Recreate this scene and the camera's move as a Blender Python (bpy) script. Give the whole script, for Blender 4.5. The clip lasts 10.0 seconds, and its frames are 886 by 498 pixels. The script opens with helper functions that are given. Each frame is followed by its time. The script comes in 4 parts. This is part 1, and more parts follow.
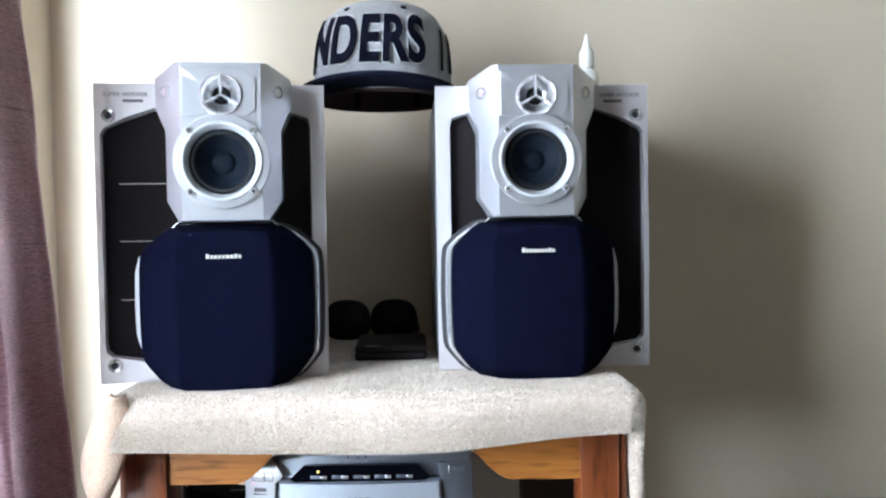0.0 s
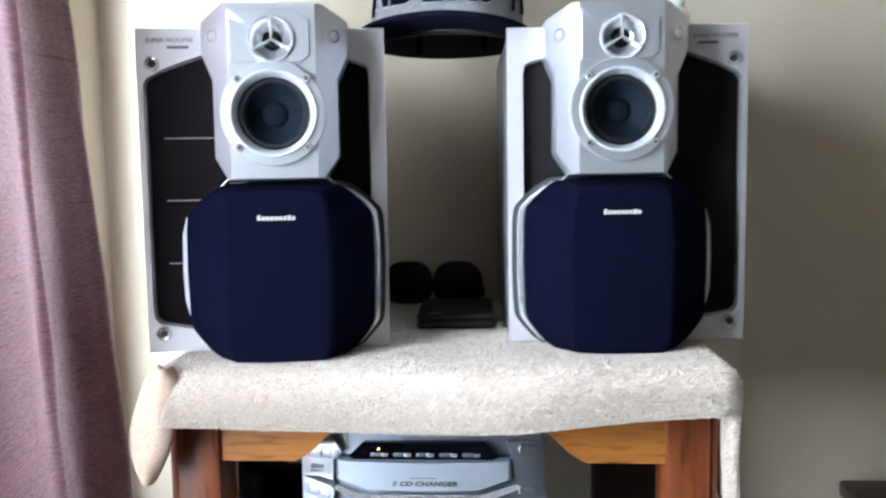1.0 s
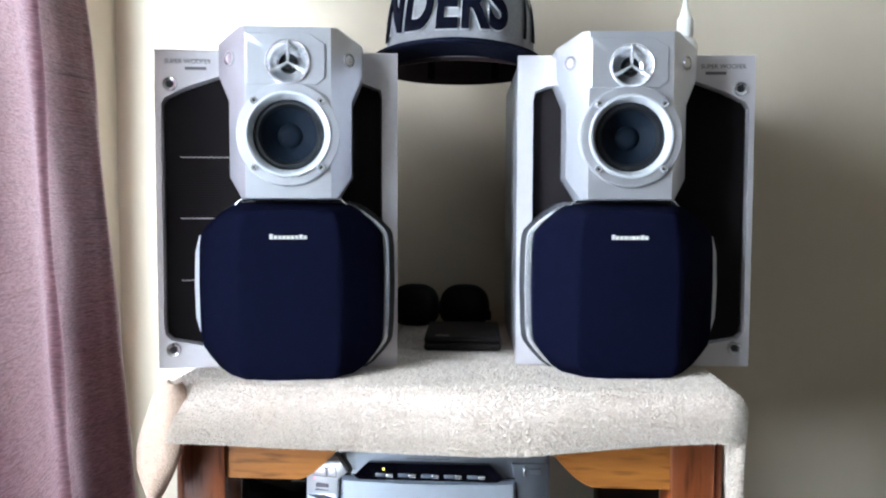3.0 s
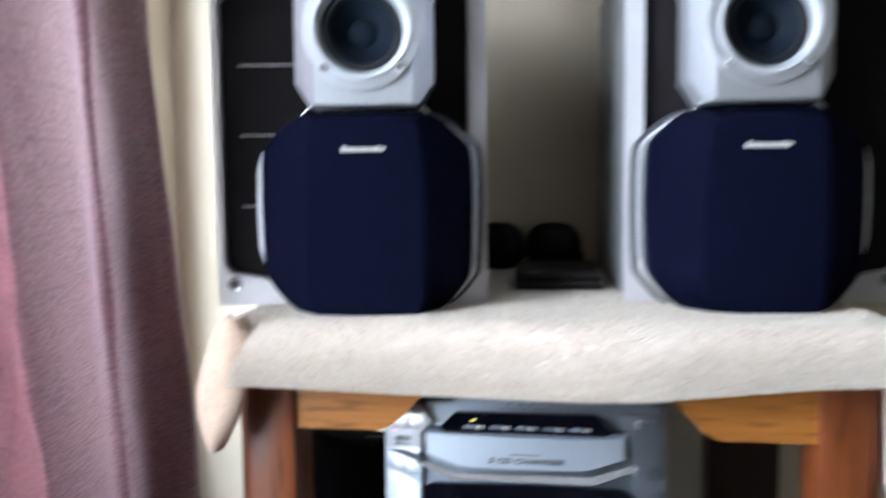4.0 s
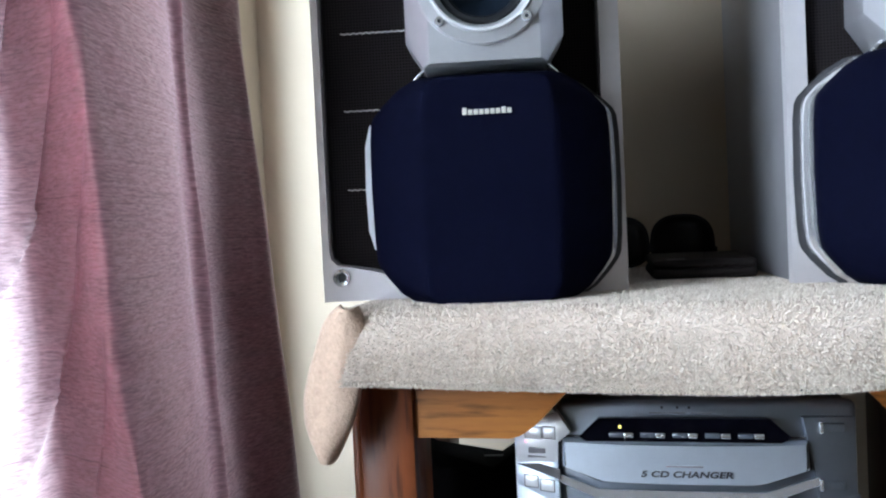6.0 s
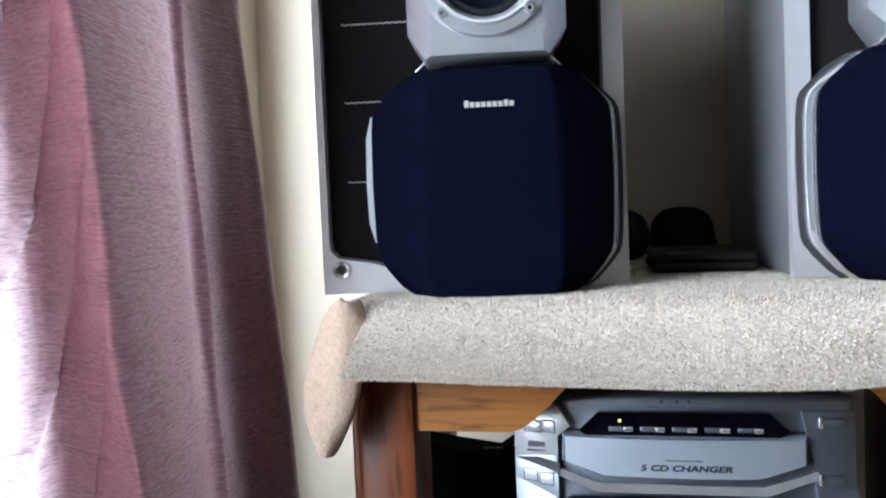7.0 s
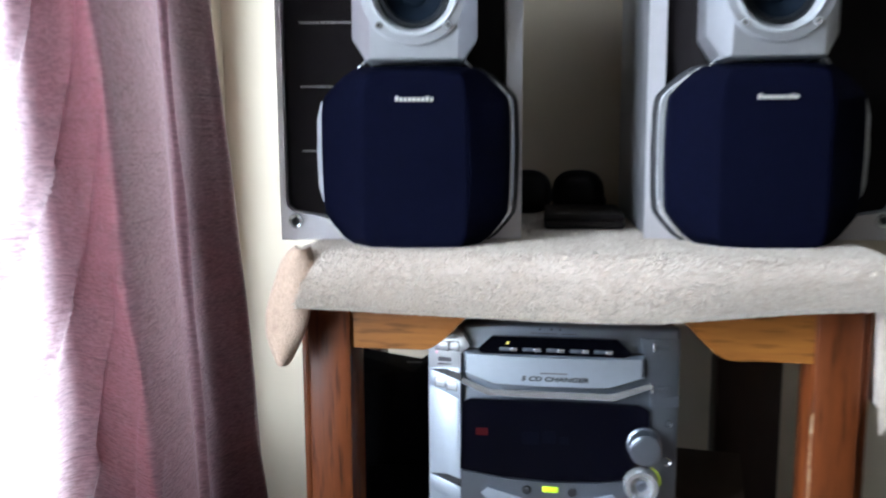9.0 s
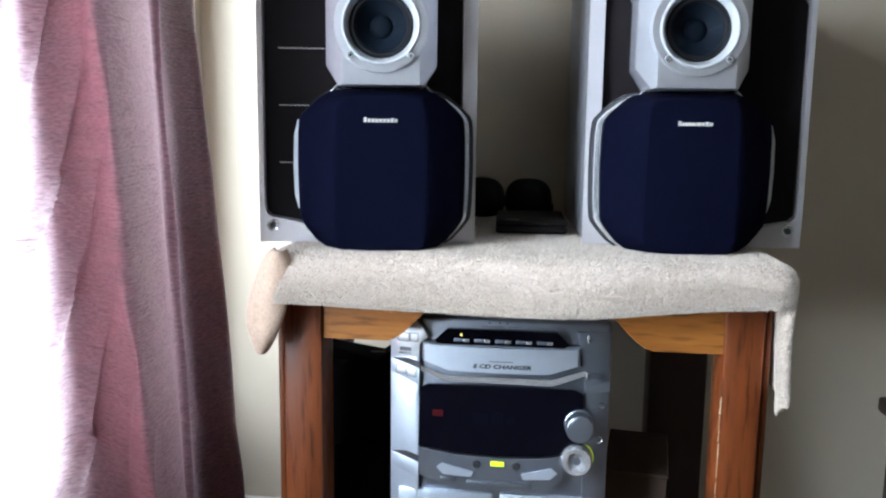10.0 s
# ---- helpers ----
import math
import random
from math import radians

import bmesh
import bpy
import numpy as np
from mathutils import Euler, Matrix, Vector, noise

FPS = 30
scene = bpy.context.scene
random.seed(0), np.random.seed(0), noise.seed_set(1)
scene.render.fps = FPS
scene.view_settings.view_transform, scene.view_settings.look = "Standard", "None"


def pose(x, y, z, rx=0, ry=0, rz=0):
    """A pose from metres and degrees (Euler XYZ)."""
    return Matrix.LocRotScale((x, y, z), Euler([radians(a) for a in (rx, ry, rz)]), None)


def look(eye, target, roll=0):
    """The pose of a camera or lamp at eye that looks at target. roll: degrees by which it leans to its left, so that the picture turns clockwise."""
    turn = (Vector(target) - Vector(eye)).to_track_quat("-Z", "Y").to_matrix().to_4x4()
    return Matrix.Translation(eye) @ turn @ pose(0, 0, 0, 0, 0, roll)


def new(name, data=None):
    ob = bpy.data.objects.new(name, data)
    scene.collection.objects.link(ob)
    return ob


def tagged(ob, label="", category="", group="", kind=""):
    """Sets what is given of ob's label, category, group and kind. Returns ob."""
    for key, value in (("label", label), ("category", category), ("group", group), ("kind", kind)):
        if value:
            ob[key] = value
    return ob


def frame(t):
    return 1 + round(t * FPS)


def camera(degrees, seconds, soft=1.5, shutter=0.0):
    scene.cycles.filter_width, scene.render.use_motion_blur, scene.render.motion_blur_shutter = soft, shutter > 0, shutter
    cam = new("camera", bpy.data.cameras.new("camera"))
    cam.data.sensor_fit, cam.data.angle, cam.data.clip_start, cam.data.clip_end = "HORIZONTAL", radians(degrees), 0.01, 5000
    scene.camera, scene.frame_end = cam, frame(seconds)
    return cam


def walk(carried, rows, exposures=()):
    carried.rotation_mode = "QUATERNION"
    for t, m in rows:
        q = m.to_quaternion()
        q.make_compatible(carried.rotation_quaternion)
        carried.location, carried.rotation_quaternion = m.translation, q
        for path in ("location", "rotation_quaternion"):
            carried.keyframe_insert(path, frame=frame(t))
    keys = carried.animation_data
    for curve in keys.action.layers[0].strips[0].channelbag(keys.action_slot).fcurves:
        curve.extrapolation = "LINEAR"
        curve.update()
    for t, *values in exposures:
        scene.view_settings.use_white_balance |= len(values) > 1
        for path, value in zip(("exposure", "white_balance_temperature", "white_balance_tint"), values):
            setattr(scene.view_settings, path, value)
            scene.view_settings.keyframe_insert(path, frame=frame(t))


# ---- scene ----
cam = camera(56.8, 10.0, soft=2.1, shutter=0.6)
PATH = [
    (0, (0.094, -0.185, 0.776), (0.099, 1.813, 0.711), -0.9),
    (0.5, (0.102, -0.131, 0.763), (0.048, 1.866, 0.67), -1.2),
    (1, (0.078, -0.1, 0.783), (-0.055, 1.887, 0.602), -0.9),
    (1.5, (0.076, -0.078, 0.77), (-0.126, 1.901, 0.556), -0.9),
    (2, (0.078, -0.113, 0.781), (-0.087, 1.873, 0.609), -0.6),
    (3.5, (0.06, -0.105, 0.777), (-0.082, 1.887, 0.662), 0.3),
    (4, (0.029, 0.0, 0.718), (-0.253, 1.973, 0.546), -0.6),
    (4.2, (0.014, 0.029, 0.68), (-0.428, 1.976, 0.565), -1.5),
    (4.5, (-0.011, 0.069, 0.664), (-0.628, 1.968, 0.545), -4.7),
    (5, (-0.03, 0.079, 0.674), (-0.576, 1.998, 0.529), -3.5),
    (5.5, (-0.035, 0.08, 0.658), (-0.494, 2.027, 0.615), -3.2),
    (7, (-0.042, 0.082, 0.663), (-0.476, 2.033, 0.58), -2.4),
    (7.5, (-0.038, 0.087, 0.656), (-0.486, 2.035, 0.582), -2.4),
    (8, (-0.039, 0.083, 0.658), (-0.484, 2.032, 0.582), -2.3),
    (8.5, (-0.022, 0.014, 0.693), (-0.426, 1.969, 0.582), -0.4),
    (8.7, (-0.008, -0.024, 0.684), (-0.356, 1.938, 0.509), -0.2),
    (9, (0.013, -0.094, 0.71), (-0.295, 1.863, 0.433), -0.3),
    (9.5, (0.027, -0.186, 0.741), (-0.179, 1.785, 0.466), 0.0),
    (10, (0.032, -0.2, 0.739), (-0.188, 1.765, 0.44), 0.7),
]
EXPOSURES = [(0.0, 0.0), (3.5, 0.0), (4.2, -0.25), (5.5, -0.63), (8.2, -0.55), (9.0, -0.5), (10.0, -0.35)]
walk(cam, [(t, look(eye, target, roll)) for t, eye, target, roll in PATH], EXPOSURES)

# ---- world and light ----
world = bpy.data.worlds.new("sky")
scene.world = world
world.use_nodes = True
wt = world.node_tree
sky = wt.nodes.new("ShaderNodeTexSky")
sky.sky_type, sky.sun_disc = "NISHITA", False
sky.sun_elevation, sky.sun_rotation = radians(38), radians(250)
wt.links.new(sky.outputs[0], wt.nodes["Background"].inputs[0])
wt.nodes["Background"].inputs[1].default_value = 0.12


def area_lamp(name, m, sx, sy, power, color):
    data = bpy.data.lights.new(name, "AREA")
    data.shape, data.size, data.size_y, data.energy, data.color = "RECTANGLE", sx, sy, power, color
    lamp = new(name, data)
    lamp.matrix_world = m
    return lamp


WIN_Y0, WIN_Y1, WIN_Z0, WIN_Z1 = -0.24, 0.98, 0.31, 1.45
area_lamp("window_daylight", pose(-0.66, (WIN_Y0 + WIN_Y1) / 2, (WIN_Z0 + WIN_Z1) / 2, 0, -90, 0), WIN_Z1 - WIN_Z0 - 0.1, WIN_Y1 - WIN_Y0 - 0.1, 79, (0.74, 0.88, 1.035))


# ---- materials ----
def mat(name, color, rough=0.5, metal=0.0, grain=0.0, scale=60.0, bump=0.0, bump_scale=200.0, stretch=(1, 1, 1), color2=None, sheen=0.0, coat=0.0, spec=0.5):
    m = bpy.data.materials.new(name)
    m.use_nodes = True
    nt = m.node_tree
    b = nt.nodes["Principled BSDF"]
    b.inputs["Base Color"].default_value = (*color, 1)
    b.inputs["Roughness"].default_value = rough
    b.inputs["Metallic"].default_value = metal
    b.inputs["Specular IOR Level"].default_value = spec
    b.inputs["Sheen Weight"].default_value = sheen
    b.inputs["Coat Weight"].default_value = coat
    b.inputs["Coat Roughness"].default_value = 0.15
    tc = nt.nodes.new("ShaderNodeTexCoord")
    mp = nt.nodes.new("ShaderNodeMapping")
    mp.inputs["Scale"].default_value = stretch
    nt.links.new(tc.outputs["Object"], mp.inputs[0])
    if grain > 0 or color2:
        n1 = nt.nodes.new("ShaderNodeTexNoise")
        n1.inputs["Scale"].default_value, n1.inputs["Detail"].default_value, n1.inputs["Roughness"].default_value = scale, 6, 0.65
        n2 = nt.nodes.new("ShaderNodeTexNoise")
        n2.inputs["Scale"].default_value, n2.inputs["Detail"].default_value = scale * 0.12, 3
        for n in (n1, n2):
            nt.links.new(mp.outputs[0], n.inputs["Vector"])
        add = nt.nodes.new("ShaderNodeMix")
        add.inputs[0].default_value = 0.45
        nt.links.new(n1.outputs[0], add.inputs[2])
        nt.links.new(n2.outputs[0], add.inputs[3])
        ramp = nt.nodes.new("ShaderNodeValToRGB")
        ramp.color_ramp.elements[0].position, ramp.color_ramp.elements[1].position = 0.36, 0.64
        c2 = color2 or color
        lo = [c * (1 - grain) for c in c2]
        hi = [min(1, c * (1 + grain)) for c in color]
        ramp.color_ramp.elements[0].color = (*lo, 1)
        ramp.color_ramp.elements[1].color = (*hi, 1)
        nt.links.new(add.outputs[0], ramp.inputs[0])
        nt.links.new(ramp.outputs[0], b.inputs["Base Color"])
    if bump > 0:
        n3 = nt.nodes.new("ShaderNodeTexNoise")
        n3.inputs["Scale"].default_value, n3.inputs["Detail"].default_value = bump_scale, 4
        nt.links.new(mp.outputs[0], n3.inputs["Vector"])
        bp = nt.nodes.new("ShaderNodeBump")
        bp.inputs["Strength"].default_value, bp.inputs["Distance"].default_value = bump, 0.002
        nt.links.new(n3.outputs[0], bp.inputs["Height"])
        nt.links.new(bp.outputs[0], b.inputs["Normal"])
    return m


def glow(name, color, strength, base=None):
    m = mat(name, base or color, 0.3, spec=0.04)
    b = m.node_tree.nodes["Principled BSDF"]
    b.inputs["Emission Color"].default_value = (*color, 1)
    b.inputs["Emission Strength"].default_value = strength
    return m


def wood(name, stretch, light, dark):
    m = mat(name, light, 0.42, 0, 0.16, 22, 0.14, 90, stretch, dark, coat=0.06, spec=0.3)
    nt = m.node_tree
    b = nt.nodes["Principled BSDF"]
    ramp = next(n for n in nt.nodes if n.type == "VALTORGB")
    mp = next(n for n in nt.nodes if n.type == "MAPPING")
    pores = nt.nodes.new("ShaderNodeTexNoise")
    pores.inputs["Scale"].default_value, pores.inputs["Detail"].default_value = 140, 5
    nt.links.new(mp.outputs[0], pores.inputs["Vector"])
    lines = nt.nodes.new("ShaderNodeValToRGB")
    lines.color_ramp.elements[0].position, lines.color_ramp.elements[1].position = 0.33, 0.48
    lines.color_ramp.elements[0].color = (0.38, 0.32, 0.28, 1)
    nt.links.new(pores.outputs[0], lines.inputs[0])
    mul = nt.nodes.new("ShaderNodeMix")
    mul.data_type, mul.blend_type = "RGBA", "MULTIPLY"
    mul.inputs[0].default_value = 1.0
    nt.links.new(ramp.outputs[0], mul.inputs[6])
    nt.links.new(lines.outputs[0], mul.inputs[7])
    nt.links.new(mul.outputs[2], b.inputs["Base Color"])
    return m


def curtain_cloth():
    m = mat("curtain_satin", (0.135, 0.036, 0.046), 0.30, 0, 0.40, 420, 0.6, 420, (0.25, 0.25, 1.6), (0.115, 0.026, 0.038), sheen=0.10, spec=0.42)
    nt = m.node_tree
    b = nt.nodes["Principled BSDF"]
    b.inputs["Sheen Tint"].default_value = (1.0, 0.76, 0.66, 1)
    b.inputs["Sheen Roughness"].default_value = 0.35
    b.inputs["Specular Tint"].default_value = (1.0, 0.78, 0.70, 1)
    slub = nt.nodes.new("ShaderNodeTexNoise")
    slub.inputs["Scale"].default_value, slub.inputs["Detail"].default_value = 26, 4
    m2 = nt.nodes.new("ShaderNodeMapping")
    m2.inputs["Scale"].default_value = (0.22, 0.22, 14)
    tc = next(n for n in nt.nodes if n.type == "TEX_COORD")
    nt.links.new(tc.outputs["Object"], m2.inputs[0])
    nt.links.new(m2.outputs[0], slub.inputs["Vector"])
    lines = nt.nodes.new("ShaderNodeValToRGB")
    lines.color_ramp.elements[0].position, lines.color_ramp.elements[1].position = 0.26, 0.34
    lines.color_ramp.elements[0].color = (0.45, 0.42, 0.45, 1)
    nt.links.new(slub.outputs[0], lines.inputs[0])
    pull = nt.nodes.new("ShaderNodeBump")
    pull.inputs["Strength"].default_value, pull.inputs["Distance"].default_value = 0.7, 0.004
    nt.links.new(slub.outputs[0], pull.inputs["Height"])
    nt.links.new(b.inputs["Normal"].links[0].from_socket, pull.inputs["Normal"])
    nt.links.new(pull.outputs[0], b.inputs["Normal"])
    ramp = next(n for n in nt.nodes if n.type == "VALTORGB" and n != lines)
    mul = nt.nodes.new("ShaderNodeMix")
    mul.data_type, mul.blend_type = "RGBA", "MULTIPLY"
    mul.inputs[0].default_value = 1.0
    nt.links.new(ramp.outputs[0], mul.inputs[6])
    nt.links.new(lines.outputs[0], mul.inputs[7])
    nt.links.new(mul.outputs[2], b.inputs["Base Color"])
    tr = nt.nodes.new("ShaderNodeBsdfTranslucent")
    weave = nt.nodes.new("ShaderNodeMix")
    weave.data_type, weave.blend_type = "RGBA", "MULTIPLY"
    weave.inputs[0].default_value = 1.0
    weave.inputs[6].default_value = (0.59, 0.46, 0.475, 1)
    thread = nt.nodes.new("ShaderNodeValToRGB")
    thread.color_ramp.elements[0].position, thread.color_ramp.elements[1].position = 0.38, 0.60
    thread.color_ramp.elements[0].color = (0.55, 0.52, 0.55, 1)
    fine = next(n for n in nt.nodes if n.type == "TEX_NOISE" and abs(n.inputs["Scale"].default_value - 420) < 1)
    nt.links.new(fine.outputs[0], thread.inputs[0])
    both = nt.nodes.new("ShaderNodeMix")
    both.data_type, both.blend_type = "RGBA", "MULTIPLY"
    both.inputs[0].default_value = 1.0
    nt.links.new(thread.outputs[0], both.inputs[6])
    nt.links.new(lines.outputs[0], both.inputs[7])
    nt.links.new(both.outputs[2], weave.inputs[7])
    nt.links.new(weave.outputs[2], tr.inputs[0])
    mix = nt.nodes.new("ShaderNodeMixShader")
    mix.inputs[0].default_value = 0.38
    out = nt.nodes["Material Output"]
    nt.links.new(b.outputs[0], mix.inputs[1])
    nt.links.new(tr.outputs[0], mix.inputs[2])
    nt.links.new(mix.outputs[0], out.inputs[0])
    return m


M_WALL = mat("cream_wall_paint", (0.60, 0.515, 0.40), 0.75, 0, 0.03, 7, 0.12, 160)
# ceiling, far walls and floor are unseen; tones set for the bounce they give
M_CEIL = mat("white_ceiling_paint", (0.80, 0.77, 0.71), 0.85, 0, 0.02, 6, 0.1, 120)
M_ROOM = mat("tan_wall_paint", (0.50, 0.45, 0.38), 0.8, 0, 0.03, 7, 0.12, 160)
M_FLOOR = mat("brown_carpet", (0.06, 0.044, 0.034), 0.95, 0, 0.3, 300, 0.5, 500)
M_TRIM = mat("white_trim_paint", (0.75, 0.73, 0.68), 0.4, 0, 0.03, 20)
M_SILVER = mat("silver_plastic", (0.64, 0.65, 0.69), 0.33, 0.82, 0.03, 900, 0.03, 1500)
M_PANEL = mat("silver_panel_plastic", (0.72, 0.695, 0.725), 0.42, 0.62, 0.03, 900, 0.03, 1500)
M_CHROME = mat("polished_silver", (0.78, 0.79, 0.82), 0.18, 0.8)
M_RING = mat("bright_silver_plastic", (0.78, 0.80, 0.84), 0.28, 0.55)
# blue in the two stereo silvers is the cool window light, mixed into them
M_UNIT = mat("blue_grey_silver_plastic", (0.30, 0.335, 0.395), 0.31, 0.90, 0.03, 900, 0.03, 1500)
M_DRAWER = mat("pale_silver_plastic", (0.62, 0.69, 0.79), 0.34, 0.72, 0.03, 900, 0.03, 1500)
M_VINYL = mat("grey_cabinet_vinyl", (0.20, 0.20, 0.215), 0.42, 0.2, 0.06, 300, 0.06, 700)
M_NAVY = mat("navy_grille_cloth", (0.0021, 0.0027, 0.0098), 0.9, 0, 0.18, 900, 0.35, 1600, sheen=0.0, spec=0.025)
M_MESH = mat("black_speaker_mesh", (0.010, 0.0085, 0.0095), 0.8, 0, 0.4, 1400, 0.5, 1800, spec=0.06)
mn = M_MESH.node_tree
mc = next(n for n in mn.nodes if n.type == "TEX_COORD")
holes = None
for axis in ("X", "Z"):
    wave = mn.nodes.new("ShaderNodeTexWave")
    wave.bands_direction = axis
    wave.inputs["Scale"].default_value = 125.0
    mn.links.new(mc.outputs["Object"], wave.inputs["Vector"])
    if holes:
        pit = mn.nodes.new("ShaderNodeMath")
        pit.operation = "MULTIPLY"
        mn.links.new(holes.outputs["Fac"], pit.inputs[0])
        mn.links.new(wave.outputs["Fac"], pit.inputs[1])
    holes = wave
punched = mn.nodes.new("ShaderNodeValToRGB")
punched.color_ramp.elements[0].position, punched.color_ramp.elements[1].position = 0.15, 0.5
punched.color_ramp.elements[0].color = (0.017, 0.0135, 0.0145, 1)
punched.color_ramp.elements[1].color = (0.002, 0.002, 0.002, 1)
mn.links.new(pit.outputs[0], punched.inputs[0])
mn.links.new(punched.outputs[0], mn.nodes["Principled BSDF"].inputs["Base Color"])
M_DARK = mat("dark_recess_plastic", (0.03, 0.03, 0.034), 0.4, 0, 0.05, 300)
M_RUBBER = mat("black_rubber", (0.006, 0.007, 0.009), 0.5, 0, 0.1, 200, spec=0.3)
M_CONE = mat("blue_black_cone", (0.003, 0.0065, 0.012), 0.65, 0, 0.15, 260, 0.1, 500, spec=0.08)
M_RIB = mat("pale_rib", (0.55, 0.54, 0.52), 0.5, 0, 0.2, 900)
M_BADGE = mat("badge_silver", (0.8, 0.78, 0.72), 0.3, 0.6)
M_PRINT = mat("grey_print", (0.16, 0.15, 0.17), 0.6)
M_PRINT_DARK = mat("dark_print", (0.03, 0.03, 0.04), 0.5)
M_GLOSS = mat("black_display_window", (0.002, 0.002, 0.004), 0.06, 0, spec=0.06)
M_TOWEL = mat("beige_towel", (0.80, 0.705, 0.645), 0.95, 0, 0.07, 130, 0.3, 420, color2=(0.62, 0.50, 0.42), sheen=0.3, spec=0.15)
# flat weave of the hanging corner, its pink tint painting warm bounced light
M_FLAP_WARM = mat("warm_lit_flat_weave", (0.60, 0.435, 0.335), 0.95, 0, 0.10, 260, 0.7, 520, color2=(0.51, 0.36, 0.27), sheen=0.2, spec=0.1)
tn = M_TOWEL.node_tree
soft_light = tn.nodes.new("ShaderNodeBsdfTranslucent")
soft_light.inputs[0].default_value = (0.74, 0.68, 0.60, 1)
blend = tn.nodes.new("ShaderNodeMixShader")
blend.inputs[0].default_value = 0.22
tn.links.new(tn.nodes["Principled BSDF"].outputs[0], blend.inputs[1])
tn.links.new(soft_light.outputs[0], blend.inputs[2])
tn.links.new(blend.outputs[0], tn.nodes["Material Output"].inputs[0])
M_PILE = M_TOWEL.copy()
M_PILE.name = "beige_terry_loops"
pn = M_PILE.node_tree
geo = pn.nodes.new("ShaderNodeNewGeometry")
loops = pn.nodes.new("ShaderNodeValToRGB")
loops.color_ramp.elements[0].color = (0.55, 0.465, 0.39, 1)
loops.color_ramp.elements[1].color = (0.96, 0.90, 0.83, 1)
pn.links.new(geo.outputs["Random Per Island"], loops.inputs[0])
pn.links.new(loops.outputs[0], pn.nodes["Principled BSDF"].inputs["Base Color"])
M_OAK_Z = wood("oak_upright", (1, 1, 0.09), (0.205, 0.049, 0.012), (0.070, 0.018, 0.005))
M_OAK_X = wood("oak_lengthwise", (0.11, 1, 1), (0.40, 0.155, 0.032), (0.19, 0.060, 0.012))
M_BARE = mat("worn_pale_wood", (0.50, 0.33, 0.19), 0.6, 0, 0.2, 60)
M_CURTAIN = curtain_cloth()
M_CAP = mat("grey_cap_felt", (0.30, 0.30, 0.31), 0.9, 0, 0.16, 240, 0.3, 900, sheen=0.2, spec=0.2)
M_CAPNAVY = mat("navy_embroidery", (0.005, 0.006, 0.014), 0.9, 0, 0.2, 700, 0.4, 1200, spec=0.04)
M_CAPWHITE = mat("white_stitching", (0.62, 0.62, 0.63), 0.8, 0, 0.1, 500, 0.3, 1200)
M_CAPBAND = mat("maroon_sweatband", (0.035, 0.018, 0.018), 0.8, 0, 0.2, 200, 0.2, 600)
M_LEATHER = mat("black_leather", (0.012, 0.009, 0.009), 0.55, 0, 0.25, 180, 0.25, 420, spec=0.2)
M_LENS = mat("dark_lens", (0.006, 0.0045, 0.0045), 0.35, 0, spec=0.2)
M_WHITEPL = mat("white_bottle_plastic", (0.78, 0.77, 0.72), 0.4, 0, 0.03, 200)
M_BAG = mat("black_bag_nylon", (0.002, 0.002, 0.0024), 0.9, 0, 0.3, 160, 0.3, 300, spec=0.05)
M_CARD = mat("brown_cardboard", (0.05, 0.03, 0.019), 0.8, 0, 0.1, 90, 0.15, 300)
M_DKWOOD_SHADE = mat("dark_wood_and_shaded_oak", (0.035, 0.015, 0.010), 0.45, 0, 0.25, 40, 0.1, 90, (1, 1, 0.1))
M_LED_Y = glow("yellow_led", (1.0, 0.85, 0.2), 3.0)
M_LED_G = glow("green_yellow_led", (0.55, 0.75, 0.04), 0.7)
M_LED_R = glow("red_mark", (0.5, 0.04, 0.06), 0.10, (0.02, 0.004, 0.005))
M_LED_B = glow("dim_blue_display", (0.02, 0.05, 0.16), 0.025, (0.002, 0.002, 0.004))
M_LED_P = glow("pink_led", (1.0, 0.25, 0.35), 1.5)
M_GLASS = bpy.data.materials.new("window_glass")
M_GLASS.use_nodes = True
g = M_GLASS.node_tree.nodes["Principled BSDF"]
g.inputs["Transmission Weight"].default_value, g.inputs["Roughness"].default_value, g.inputs["IOR"].default_value = 1.0, 0.0, 1.05


# ---- mesh helpers ----
def part(name, bm, material, parent=None, label="", smooth=35):
    me = bpy.data.meshes.new(name)
    bmesh.ops.recalc_face_normals(bm, faces=bm.faces)
    bm.to_mesh(me)
    bm.free()
    me.materials.append(material)
    if smooth:
        me.polygons.foreach_set("use_smooth", [True] * len(me.polygons))
        me.set_sharp_from_angle(angle=radians(smooth))
    ob = new(name, me)
    if parent:
        ob.parent = parent
    if label:
        ob["label"] = label
    return ob


def empty(name, m, label, category, group=""):
    ob = new(name)
    ob.empty_display_size = 0.05
    ob.matrix_world = m
    return tagged(ob, label, category, group)


def box(x0, x1, y0, y1, z0, z1, bevel=0.0, seg=2):
    bm = bmesh.new()
    bmesh.ops.create_cube(bm, size=1, matrix=Matrix.Translation(((x0 + x1) / 2, (y0 + y1) / 2, (z0 + z1) / 2)) @ Matrix.Diagonal((x1 - x0, y1 - y0, z1 - z0, 1)))
    if bevel:
        bmesh.ops.bevel(bm, geom=bm.edges[:], offset=bevel, segments=seg, affect="EDGES", profile=0.5)
    return bm


